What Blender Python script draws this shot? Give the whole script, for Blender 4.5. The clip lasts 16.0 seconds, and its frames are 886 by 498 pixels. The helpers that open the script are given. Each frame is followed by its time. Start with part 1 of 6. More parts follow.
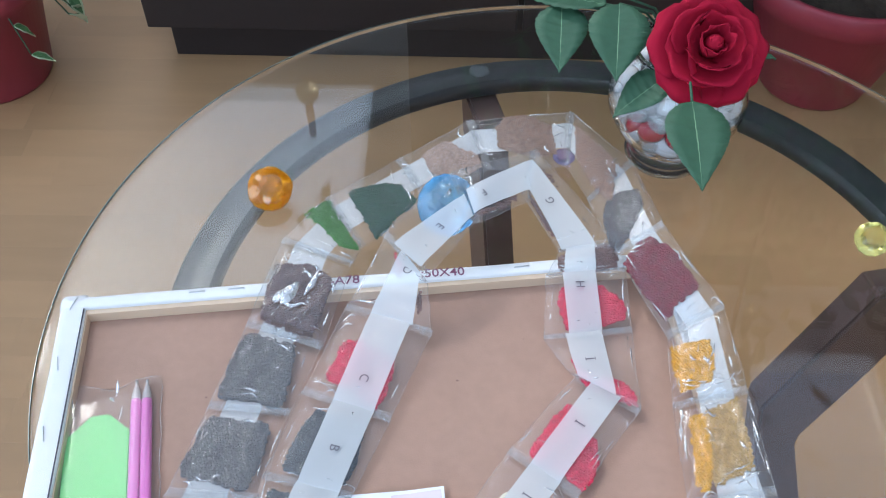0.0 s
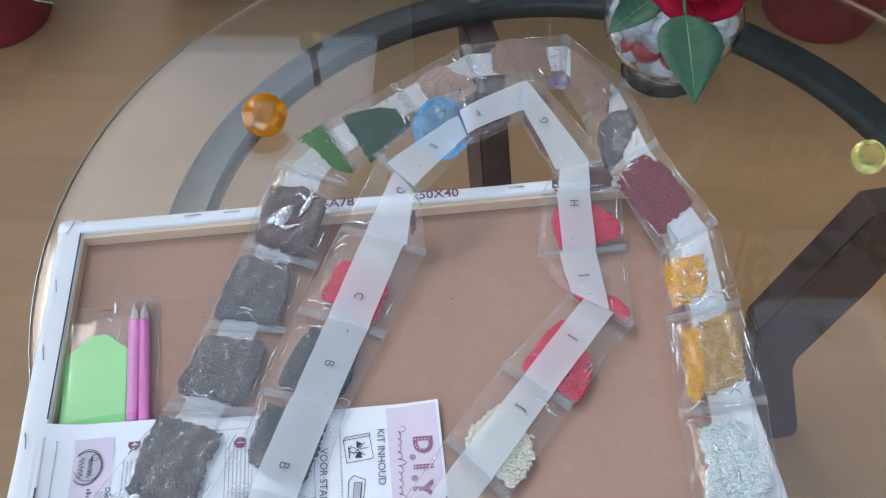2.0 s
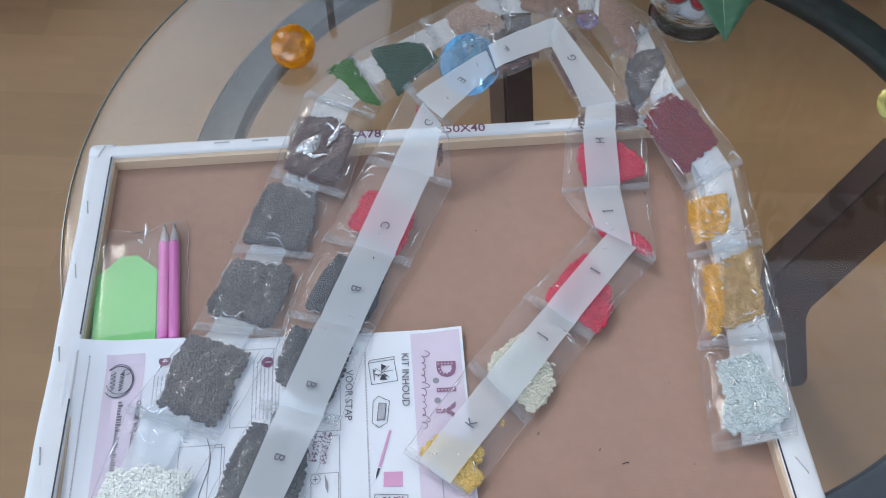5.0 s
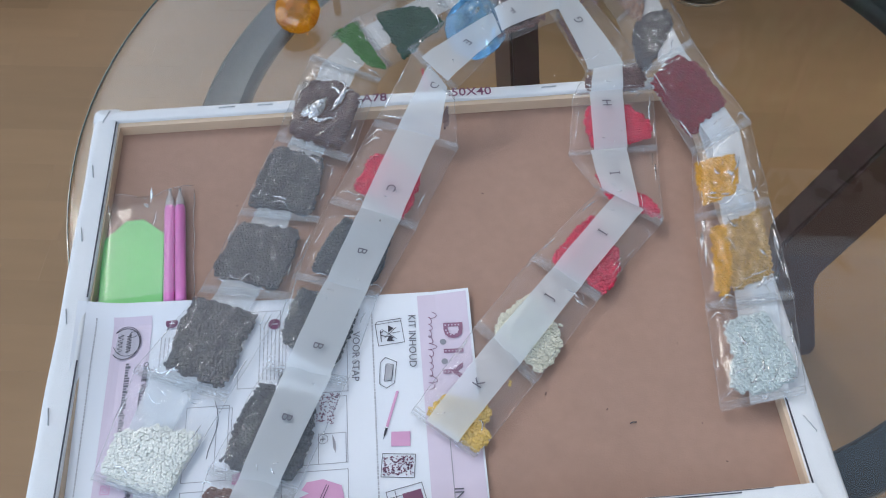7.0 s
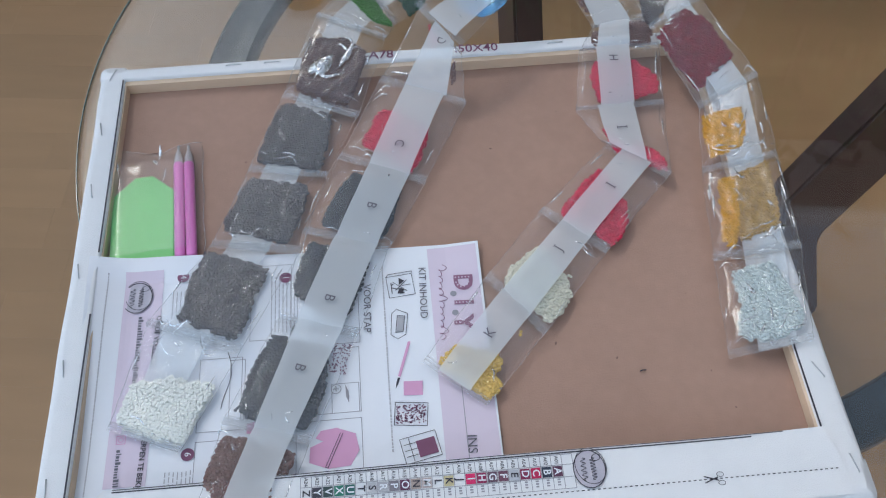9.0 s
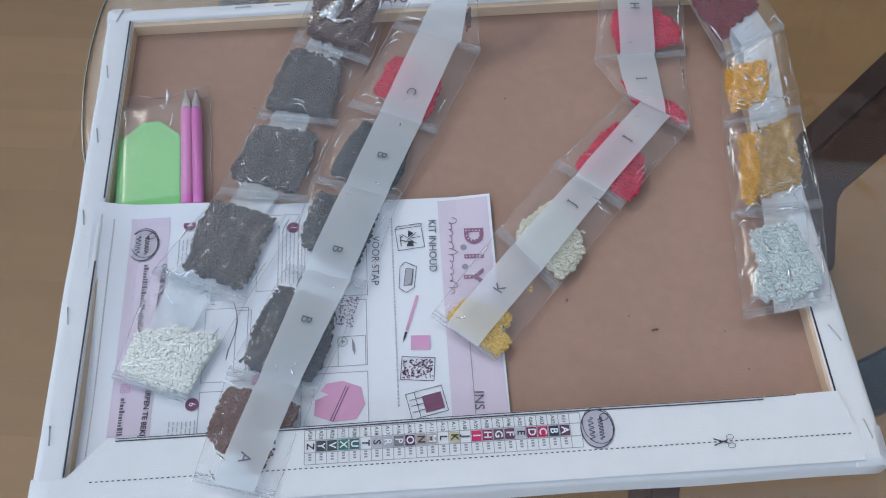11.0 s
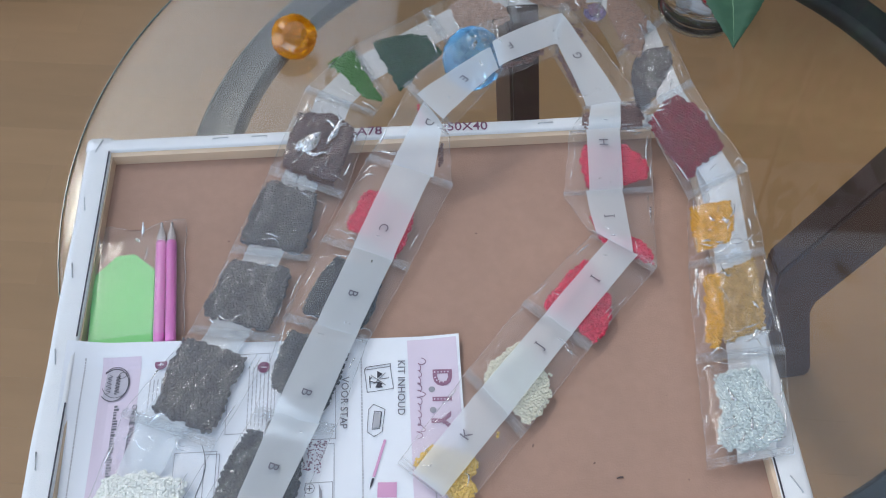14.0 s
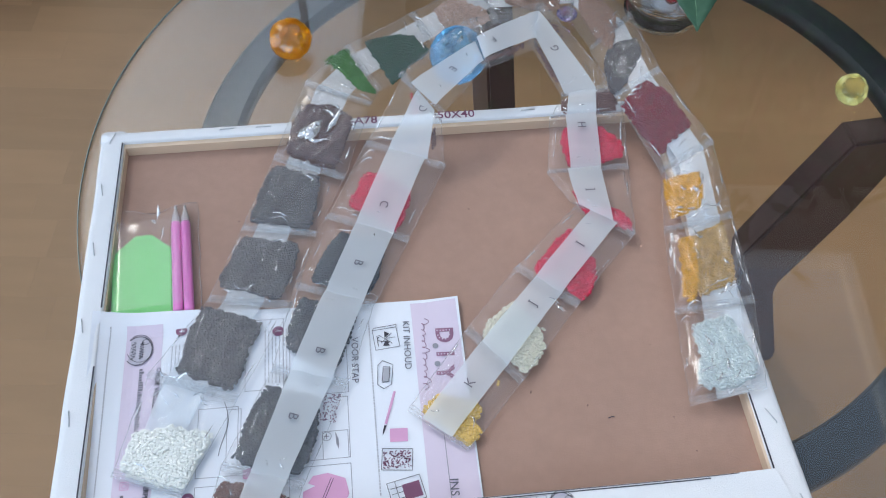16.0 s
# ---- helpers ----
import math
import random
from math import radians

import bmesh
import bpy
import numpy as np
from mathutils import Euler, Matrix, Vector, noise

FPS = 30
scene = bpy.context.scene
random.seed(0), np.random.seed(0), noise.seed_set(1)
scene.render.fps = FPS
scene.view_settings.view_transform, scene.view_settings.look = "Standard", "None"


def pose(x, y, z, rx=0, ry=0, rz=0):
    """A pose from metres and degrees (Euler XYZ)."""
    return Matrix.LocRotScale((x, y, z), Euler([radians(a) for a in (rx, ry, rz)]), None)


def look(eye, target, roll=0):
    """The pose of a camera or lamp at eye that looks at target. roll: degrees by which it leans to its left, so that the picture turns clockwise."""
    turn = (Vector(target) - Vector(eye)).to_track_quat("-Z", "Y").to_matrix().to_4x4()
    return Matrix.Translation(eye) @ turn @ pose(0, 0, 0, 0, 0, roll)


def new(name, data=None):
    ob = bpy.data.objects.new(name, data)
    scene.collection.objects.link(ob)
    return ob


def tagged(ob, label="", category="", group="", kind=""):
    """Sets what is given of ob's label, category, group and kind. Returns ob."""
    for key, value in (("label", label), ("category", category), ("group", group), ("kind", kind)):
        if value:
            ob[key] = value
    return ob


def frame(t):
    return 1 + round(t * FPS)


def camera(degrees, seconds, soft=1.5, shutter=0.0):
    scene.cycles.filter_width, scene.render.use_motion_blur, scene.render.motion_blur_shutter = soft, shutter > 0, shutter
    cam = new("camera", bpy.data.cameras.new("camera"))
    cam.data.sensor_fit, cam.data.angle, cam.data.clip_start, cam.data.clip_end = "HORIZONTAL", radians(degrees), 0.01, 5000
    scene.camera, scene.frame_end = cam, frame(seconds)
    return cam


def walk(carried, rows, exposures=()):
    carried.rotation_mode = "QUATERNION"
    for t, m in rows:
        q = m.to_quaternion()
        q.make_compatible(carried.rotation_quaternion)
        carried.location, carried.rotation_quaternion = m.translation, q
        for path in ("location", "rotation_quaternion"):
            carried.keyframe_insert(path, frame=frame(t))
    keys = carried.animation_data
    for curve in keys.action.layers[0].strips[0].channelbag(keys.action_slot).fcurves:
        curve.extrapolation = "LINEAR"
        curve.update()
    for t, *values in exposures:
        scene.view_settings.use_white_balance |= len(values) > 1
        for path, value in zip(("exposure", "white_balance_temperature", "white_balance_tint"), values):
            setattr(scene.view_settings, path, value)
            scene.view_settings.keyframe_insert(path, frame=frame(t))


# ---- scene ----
cam = camera(50.8, 16.0, soft=1.1)
PATH = [
    (0, (0.002, -0.291, 1.049), (0.141, 1.026, -0.45), 0.1),
    (0.5, (-0.006, -0.304, 1.043), (0.133, 0.997, -0.469), 0.7),
    (1, (0.003, -0.312, 1.037), (0.118, 0.964, -0.499), -0.5),
    (1.5, (0.005, -0.314, 1.037), (0.112, 0.948, -0.511), -1.0),
    (2, (0.012, -0.315, 1.032), (0.122, 0.933, -0.527), -1.3),
    (2.5, (0.007, -0.312, 1.03), (0.114, 0.909, -0.55), -0.9),
    (3, (0.004, -0.318, 1.029), (0.103, 0.878, -0.572), -0.7),
    (3.5, (0.0, -0.327, 1.028), (0.093, 0.862, -0.578), -0.4),
    (4, (-0.004, -0.333, 1.028), (0.088, 0.855, -0.578), -0.1),
    (6.5, (-0.003, -0.339, 1.02), (0.071, 0.818, -0.61), -1.0),
    (7, (-0.005, -0.346, 1.017), (0.067, 0.803, -0.619), -1.1),
    (7.5, (-0.01, -0.359, 1.021), (0.063, 0.78, -0.621), -1.2),
    (8, (-0.015, -0.365, 1.022), (0.061, 0.772, -0.622), -1.1),
    (8.5, (-0.014, -0.365, 1.02), (0.066, 0.761, -0.632), -1.0),
    (9, (-0.016, -0.362, 1.01), (0.061, 0.748, -0.652), -1.2),
    (9.5, (-0.013, -0.352, 1.002), (0.051, 0.728, -0.679), -1.6),
    (9.7, (-0.013, -0.353, 0.999), (0.046, 0.71, -0.694), -1.6),
    (11.8, (-0.009, -0.348, 1.008), (0.019, 0.663, -0.717), -2.0),
    (12, (-0.005, -0.342, 1.012), (0.022, 0.668, -0.714), -2.1),
    (12.5, (-0.001, -0.329, 1.017), (0.035, 0.687, -0.705), -1.5),
    (13, (0.002, -0.318, 1.023), (0.046, 0.711, -0.692), -1.1),
    (13.5, (0.003, -0.306, 1.034), (0.06, 0.738, -0.671), -0.6),
    (14, (0.007, -0.302, 1.043), (0.067, 0.798, -0.627), -0.4),
    (14.5, (0.015, -0.304, 1.049), (0.088, 0.828, -0.599), 0.1),
    (15, (0.012, -0.32, 1.052), (0.108, 0.848, -0.568), 0.8),
    (15.5, (-0.005, -0.35, 1.053), (0.127, 0.824, -0.561), 1.4),
    (16, (-0.028, -0.379, 1.058), (0.124, 0.793, -0.555), 1.6),
]
# the clip's own exposure falls as the white sheets fill the view
EXPOSURE = [(0, 0.02, 6130, 9), (1, -0.26, 6280, 9.5), (2, -0.38, 6350, 10), (4, -0.46, 6400, 10), (7, -0.57, 6400, 10), (9, -0.68, 6400, 10),
            (12, -0.78, 6400, 10), (12.5, -0.75, 6450, 10), (14, -0.5, 6500, 10), (15.3, -0.33, 6400, 10), (16, -0.40, 6350, 10)]
walk(cam, [(t, look(eye, target, roll)) for t, eye, target, roll in PATH], EXPOSURE)

# heights: floor at 0, top of the glass, top and recess of the canvas frame
ZG, ZC, ZP = 0.45, 0.468, 0.4552
TABLE = Vector((0.160, 0.162, 0))
TURN = -7.0  # the room against the canvas, degrees


def room(x, y, z=0.0, rz=0.0):
    """A place in the room's own axes, which start at the table's middle."""
    return pose(TABLE.x, TABLE.y, 0, 0, 0, TURN) @ pose(x, y, z, 0, 0, rz)


# ---- light ----
world = bpy.data.worlds.new("sky")
scene.world = world
world.use_nodes = True
wn = world.node_tree
sky = wn.nodes.new("ShaderNodeTexSky")
sky.sky_type, sky.sun_disc, sky.sun_elevation, sky.sun_rotation = "NISHITA", False, radians(48), radians(-40)
sky.air_density, sky.dust_density = 1.2, 2.5
wn.links.new(sky.outputs[0], wn.nodes["Background"].inputs[0])
wn.nodes["Background"].inputs[1].default_value = 0.15
sun = new("sun", bpy.data.lights.new("sun", "SUN"))
sun.data.energy, sun.data.angle, sun.data.color = 1.0, radians(12), (1.0, 0.96, 0.9)
sun.matrix_world = look((-3, 4, 5), (0, 0, 0))


def window_light(name, m, w, h, power, color):
    ob = new(name, bpy.data.lights.new(name, "AREA"))
    ob.data.shape, ob.data.size, ob.data.size_y, ob.data.energy, ob.data.color = "RECTANGLE", w, h, power, color
    ob.matrix_world = m
    return ob


# daylight through the glazed roof (two fields), the window behind the viewer and the garden door
DAY = (0.625, 0.79, 1.0)
ROOF = ((-1.85, -0.47, -1.2, 2.85), (-0.47, 1.35, -1.2, 1.42))
for (x0, x1, y0, y1), glow in zip(ROOF, (3.6, 2.1)):
    window_light("roof_daylight", room((x0 + x1) / 2, (y0 + y1) / 2, 2.52) @ pose(0, 0, 0, 0, 0, 0), x1 - x0, y1 - y0, glow * (x1 - x0) * (y1 - y0), DAY)
window_light("window_daylight", room(-0.5, -2.45, 1.5) @ pose(0, 0, 0, 90, 0, 0), 2.4, 1.5, 38, DAY)
window_light("garden_door_daylight", room(-1.97, -0.4, 1.2) @ pose(0, 0, 0, 90, 0, 0) @ pose(0, 0, 0, 0, -90, 0), 1.8, 2.0, 24, DAY)

# ---- materials ----


def mat(name, color, rough=0.5, metal=0.0, grain=0.0, scale=40.0, bump=0.0, bscale=200.0, vary=0.0, island=0.0, spec=0.5, coat=0.0, trans=0.0, ior=1.45, stretch=None, blotch=0.0, btone=(0, 0, 0), sheen=0.0):
    m = bpy.data.materials.new(name)
    m.use_nodes = True
    nt = m.node_tree
    b = nt.nodes["Principled BSDF"]
    b.inputs["Roughness"].default_value, b.inputs["Metallic"].default_value = rough, metal
    b.inputs["Specular IOR Level"].default_value, b.inputs["Coat Weight"].default_value = spec, coat
    b.inputs["Transmission Weight"].default_value, b.inputs["IOR"].default_value = trans, ior
    b.inputs["Sheen Weight"].default_value = sheen
    tc = nt.nodes.new("ShaderNodeTexCoord")
    mp = nt.nodes.new("ShaderNodeMapping")
    nt.links.new(tc.outputs["Object"], mp.inputs[0])
    if stretch:
        mp.inputs["Scale"].default_value = stretch
    hsv = nt.nodes.new("ShaderNodeHueSaturation")
    hsv.inputs["Color"].default_value = (*color, 1)
    val = nt.nodes.new("ShaderNodeMath")
    val.operation, val.inputs[0].default_value = "ADD", 1.0
    val.inputs[1].default_value = 0.0
    last = val

    def push(socket, amount):
        nonlocal last
        mr = nt.nodes.new("ShaderNodeMapRange")
        mr.inputs["To Min"].default_value, mr.inputs["To Max"].default_value = -amount, amount
        nt.links.new(socket, mr.inputs["Value"])
        add = nt.nodes.new("ShaderNodeMath")
        add.operation = "ADD"
        nt.links.new(last.outputs[0], add.inputs[0])
        nt.links.new(mr.outputs[0], add.inputs[1])
        last = add

    if grain:
        for k, a in ((1.0, grain), (0.13, grain * 0.7)):
            n = nt.nodes.new("ShaderNodeTexNoise")
            n.inputs["Scale"].default_value, n.inputs["Detail"].default_value = scale * k, 5
            nt.links.new(mp.outputs[0], n.inputs["Vector"])
            push(n.outputs[0], a)
    if vary:
        oi = nt.nodes.new("ShaderNodeObjectInfo")
        push(oi.outputs["Random"], vary)
    if island:
        g = nt.nodes.new("ShaderNodeNewGeometry")
        push(g.outputs["Random Per Island"], island)
    nt.links.new(last.outputs[0], hsv.inputs["Value"])
    out = hsv.outputs[0]
    if blotch:
        n = nt.nodes.new("ShaderNodeTexNoise")
        n.inputs["Scale"].default_value, n.inputs["Detail"].default_value, n.inputs["Roughness"].default_value = blotch, 6, 0.65
        nt.links.new(mp.outputs[0], n.inputs["Vector"])
        r = nt.nodes.new("ShaderNodeMapRange")
        r.inputs["From Min"].default_value, r.inputs["From Max"].default_value = 0.48, 0.72
        r.inputs["To Max"].default_value = 0.7
        nt.links.new(n.outputs[0], r.inputs["Value"])
        mx = nt.nodes.new("ShaderNodeMix")
        mx.data_type = "RGBA"
        nt.links.new(r.outputs[0], mx.inputs["Factor"])
        nt.links.new(out, mx.inputs[6])
        mx.inputs[7].default_value = (*btone, 1)
        out = mx.outputs[2]
    nt.links.new(out, b.inputs["Base Color"])
    if bump:
        n = nt.nodes.new("ShaderNodeTexNoise")
        n.inputs["Scale"].default_value, n.inputs["Detail"].default_value = bscale, 4
        nt.links.new(mp.outputs[0], n.inputs["Vector"])
        bp = nt.nodes.new("ShaderNodeBump")
        bp.inputs["Strength"].default_value, bp.inputs["Distance"].default_value = bump, 0.002
        nt.links.new(n.outputs[0], bp.inputs["Height"])
        nt.links.new(bp.outputs[0], b.inputs["Normal"])
    return m


def film_mat(name, milk, gloss, crinkle, tint=(1, 1, 1), white=0.85, rough=0.12, freq=55, paper=False):
    """Thin clear plastic: see-through, with a Fresnel gloss and a trace of milkiness."""
    m = bpy.data.materials.new(name)
    m.use_nodes = True
    nt = m.node_tree
    nt.nodes.remove(nt.nodes["Principled BSDF"])
    out = nt.nodes["Material Output"]
    tr, df, gl = (nt.nodes.new("ShaderNodeBsdf" + k) for k in ("Transparent", "Diffuse", "Glossy"))
    tr.inputs[0].default_value = (*tint, 1)
    df.inputs[0].default_value = (white * 0.97, white, white * 1.03, 1)
    gl.inputs["Roughness"].default_value = rough
    tc = nt.nodes.new("ShaderNodeTexCoord")
    n = nt.nodes.new("ShaderNodeTexNoise")
    n.inputs["Scale"].default_value, n.inputs["Detail"].default_value, n.inputs["Distortion"].default_value = freq, 2, 1.5
    nt.links.new(tc.outputs["Object"], n.inputs["Vector"])
    bp = nt.nodes.new("ShaderNodeBump")
    bp.inputs["Strength"].default_value, bp.inputs["Distance"].default_value = crinkle, 0.004
    nt.links.new(n.outputs[0], bp.inputs["Height"])
    nt.links.new(bp.outputs[0], gl.inputs["Normal"])
    fr = nt.nodes.new("ShaderNodeFresnel")
    fr.inputs["IOR"].default_value = 1.5
    nt.links.new(bp.outputs[0], fr.inputs["Normal"])
    mul = nt.nodes.new("ShaderNodeMath")
    mul.operation, mul.use_clamp = "MULTIPLY", True
    mul.inputs[1].default_value = gloss
    nt.links.new(fr.outputs[0], mul.inputs[0])
    m1, m2 = nt.nodes.new("ShaderNodeMixShader"), nt.nodes.new("ShaderNodeMixShader")
    m1.inputs[0].default_value = milk
    body = df
    if paper:
        body = nt.nodes.new("ShaderNodeMixShader")
        tl = nt.nodes.new("ShaderNodeBsdfTranslucent")
        tl.inputs[0].default_value = (white * 0.97, white, white * 1.03, 1)
        body.inputs[0].default_value = 0.28
        nt.links.new(df.outputs[0], body.inputs[1])
        nt.links.new(tl.outputs[0], body.inputs[2])
    nt.links.new(tr.outputs[0], m1.inputs[1])
    nt.links.new(body.outputs[0], m1.inputs[2])
    nt.links.new(mul.outputs[0], m2.inputs[0])
    nt.links.new(m1.outputs[0], m2.inputs[1])
    nt.links.new(gl.outputs[0], m2.inputs[2])
    nt.links.new(m2.outputs[0], out.inputs[0])
    return m


M_GLASS = mat("clear_glass", (0.97, 0.99, 0.98), 0.0, trans=1.0, ior=1.46)
M_GLASS_EDGE = mat("glass_edge", (0.16, 0.24, 0.22), 0.12, spec=0.8)
M_METAL = mat("black_metal", (0.022, 0.024, 0.027), 0.3, metal=0.0, grain=0.2, scale=60, bump=0.05, bscale=400, spec=0.6)
M_LEG = mat("dark_brown_wood", (0.078, 0.044, 0.040), 0.4, grain=0.35, scale=30, stretch=(1, 1, 0.15), bump=0.08, bscale=150)
M_LAM = mat("beech_laminate", (0.402, 0.235, 0.118), 0.38, grain=0.13, scale=26, stretch=(0.16, 1, 1), bump=0.03, bscale=120, vary=0.06)
M_FLOOR = mat("floor_joint", (0.402, 0.235, 0.118), 0.6, grain=0.2)
M_CANVAS = mat("primed_canvas", (0.80, 0.80, 0.81), 0.8, grain=0.035, scale=60, bump=0.25, bscale=1400)
M_BOARD = mat("brown_hardboard", (0.400, 0.248, 0.188), 0.75, grain=0.09, scale=120, bump=0.15, bscale=900, blotch=9, btone=(0.352, 0.214, 0.162))
M_PINE = mat("pine_wood", (0.66, 0.50, 0.36), 0.6, grain=0.16, scale=50, stretch=(0.08, 1, 1), bump=0.08, bscale=300)
M_PAPER = mat("white_paper", (0.81, 0.825, 0.87), 0.6, grain=0.025, scale=30, bump=0.04, bscale=500)
M_LILAC = mat("lilac_print", (0.70, 0.60, 0.70), 0.6, grain=0.03)
M_PINK = mat("pink_print", (0.70, 0.36, 0.55), 0.6, grain=0.05)
M_PLUM = mat("plum_print", (0.21, 0.075, 0.14), 0.6, grain=0.1)
M_TITLE = mat("title_plum", (0.30, 0.14, 0.22), 0.6, grain=0.25, scale=500)
M_HEAD = mat("heading_ink", (0.15, 0.14, 0.17), 0.6, grain=0.2)
M_INK = mat("dark_ink", (0.05, 0.045, 0.06), 0.6, grain=0.2)
M_GREYINK = mat("grey_ink", (0.32, 0.31, 0.34), 0.6, grain=0.1)
M_FINE = mat("fine_print_ink", (0.46, 0.45, 0.48), 0.6, grain=0.1)
M_STAPLE = mat("staple_steel", (0.55, 0.56, 0.58), 0.3, metal=1.0, grain=0.1)
M_LIME = mat("lime_plastic", (0.20, 0.66, 0.20), 0.35, grain=0.05, scale=30, bump=0.03)
M_PENPINK = mat("pink_plastic", (0.80, 0.24, 0.58), 0.3, grain=0.05, scale=30)
M_TIP = mat("clear_tip", (0.75, 0.68, 0.66), 0.25, grain=0.1, trans=0.3)
M_RUBBER = mat("clear_rubber", (0.10, 0.11, 0.115), 0.15, grain=0.05, trans=0.4)
M_LABEL = film_mat("thin_label_paper", 0.56, 0.5, 0.10, tint=(0.90, 0.97, 1.0), white=0.97, rough=0.4, paper=True)
M_SLEEVE = film_mat("sleeve_film", 0.06, 0.7, 0.04, freq=30)
M_FILM = film_mat("clear_film", 0.06, 0.5, 0.22, freq=60, rough=0.05)
M_TIGHT = film_mat("taut_shiny_film", 0.025, 1.5, 0.22, freq=45, rough=0.04)
M_BRIGHT = film_mat("puffed_shiny_film", 0.03, 1.6, 0.10, freq=30, rough=0.05)
M_SEAL = film_mat("crimped_seal", 0.06, 1.8, 0.8, freq=90, rough=0.07)
# milky white film whose colour stands in for sharp highlights
M_GLINT = film_mat("painted_glint_film", 0.42, 9.0, 0.5, freq=160, rough=0.09)
M_FOIL = film_mat("film_crease", 0.28, 4.0, 0.8)
M_POT = mat("maroon_plastic_pot", (0.26, 0.034, 0.052), 0.4, grain=0.12, scale=12, bump=0.05, bscale=80)
M_SOIL = mat("potting_soil", (0.05, 0.035, 0.025), 0.95, grain=0.5, scale=90, bump=0.8, bscale=160)
M_BLACK = mat("black_cabinet_wood", (0.020, 0.014, 0.014), 0.45, grain=0.25, scale=30, stretch=(0.1, 1, 1))
M_WALL = mat("white_wall_paint", (0.78, 0.76, 0.73), 0.85, grain=0.03, scale=6, bump=0.05, bscale=150)
M_PANEL = mat("dark_panelling", (0.060, 0.038, 0.026), 0.6, grain=0.3, scale=14, stretch=(1, 1, 0.1), bump=0.05)
M_CEIL = mat("ceiling_paint", (0.82, 0.82, 0.81), 0.9, grain=0.02, scale=5)
M_WINFRAME = mat("window_paint", (0.78, 0.78, 0.77), 0.5, grain=0.03)
M_PETAL = mat("rose_velvet", (0.33, 0.004, 0.026), 0.85, grain=0.18, scale=60, bump=0.1, bscale=260, spec=0.25)
M_LEAF = mat("rose_leaf_cloth", (0.036, 0.100, 0.054), 0.6, grain=0.14, scale=90, bump=0.12, bscale=300)
M_RIB = mat("leaf_midrib", (0.20, 0.33, 0.19), 0.5, grain=0.1)
M_VLEAF = mat("houseplant_leaf", (0.06, 0.15, 0.045), 0.4, grain=0.2, scale=40)
M_VEDGE = mat("leaf_pale_margin", (0.50, 0.56, 0.36), 0.45, grain=0.1)
M_BARK = mat("bark", (0.12, 0.08, 0.055), 0.8, grain=0.3, scale=60)
M_PEBW = mat("white_glass_pebble", (0.42, 0.42, 0.44), 0.12, grain=0.05)
M_PEBR = mat("red_glass_pebble", (0.24, 0.008, 0.022), 0.06, grain=0.1, coat=0.5)
M_PEBC = mat("clear_pebble", (0.85, 0.86, 0.88), 0.03, trans=0.8)
M_AMBER = mat("amber_crystal", (1.0, 0.40, 0.006), 0.0, trans=0.78, ior=1.8)
M_BLUE = mat("blue_crystal", (0.22, 0.62, 1.0), 0.0, trans=0.84, ior=1.75)
M_YELLOW = mat("yellow_crystal", (0.98, 0.88, 0.30), 0.0, trans=0.9, ior=1.55)
M_LILACG = mat("lilac_crystal", (0.66, 0.52, 0.92), 0.0, trans=0.85, ior=1.5)
M_LAMP = mat("lamp_shade_glass", (0.74, 0.66, 0.46), 0.3, grain=0.1, trans=0.7)
M_LAMPROD = mat("lamp_rod", (0.62, 0.42, 0.38), 0.25, grain=0.1, metal=0.6)


def bead_mat(name, color, rough=0.25, var=0.3):
    return mat(name, color, rough - 0.02, island=var * 0.7, grain=0.06, scale=200, spec=0.55)


B_WHITE = bead_mat("white_beads", (0.90, 0.90, 0.84), 0.4, 0.04)
B_GREY = bead_mat("charcoal_beads", (0.112, 0.104, 0.110), 0.25, 0.5)
B_BROWN = bead_mat("dark_brown_beads", (0.125, 0.062, 0.056), 0.3, 0.45)
B_GREEN = bead_mat("leaf_green_beads", (0.045, 0.19, 0.025), 0.3, 0.15)
B_DGREEN = bead_mat("dark_green_beads", (0.014, 0.065, 0.035), 0.28, 0.3)
B_BEIGE = bead_mat("beige_beads", (0.44, 0.30, 0.235), 0.35, 0.35)
B_TANB = bead_mat("brown_beads", (0.30, 0.17, 0.115), 0.35, 0.5)
B_DGREY = bead_mat("dark_grey_beads", (0.10, 0.083, 0.084), 0.28, 0.5)
B_BURG = bead_mat("burgundy_beads", (0.20, 0.005, 0.018), 0.22, 0.5)
B_GOLD = bead_mat("golden_beads", (0.72, 0.37, 0.022), 0.22, 0.35)
B_OCHRE = bead_mat("ochre_beads", (0.52, 0.33, 0.115), 0.25, 0.36)
B_MINT = bead_mat("pale_mint_beads", (0.62, 0.68, 0.67), 0.3, 0.15)
B_NAVY = bead_mat("navy_black_beads", (0.074, 0.079, 0.092), 0.25, 0.3)
B_RUST = bead_mat("rust_brown_beads", (0.17, 0.075, 0.060), 0.3, 0.35)
B_RED = bead_mat("coral_red_beads", (0.66, 0.035, 0.085), 0.22, 0.42)
B_CREAM = bead_mat("cream_beads", (0.76, 0.72, 0.58), 0.3, 0.1)
B_YELL = bead_mat("yellow_beads", (0.80, 0.52, 0.10), 0.3, 0.15)

# ---- builders ----


def part(name, bm, material, parent=None, label="", smooth=False):
    me = bpy.data.meshes.new(name)
    bm.normal_update()
    bm.to_mesh(me)
    bm.free()
    for m in (material if isinstance(material, (list, tuple)) else [material]):
        me.materials.append(m)
    if smooth:
        me.polygons.foreach_set("use_smooth", [True] * len(me.polygons))
    ob = new(name, me)
    if parent:
        ob.parent = parent
    if label:
        tagged(ob, label)
    return ob


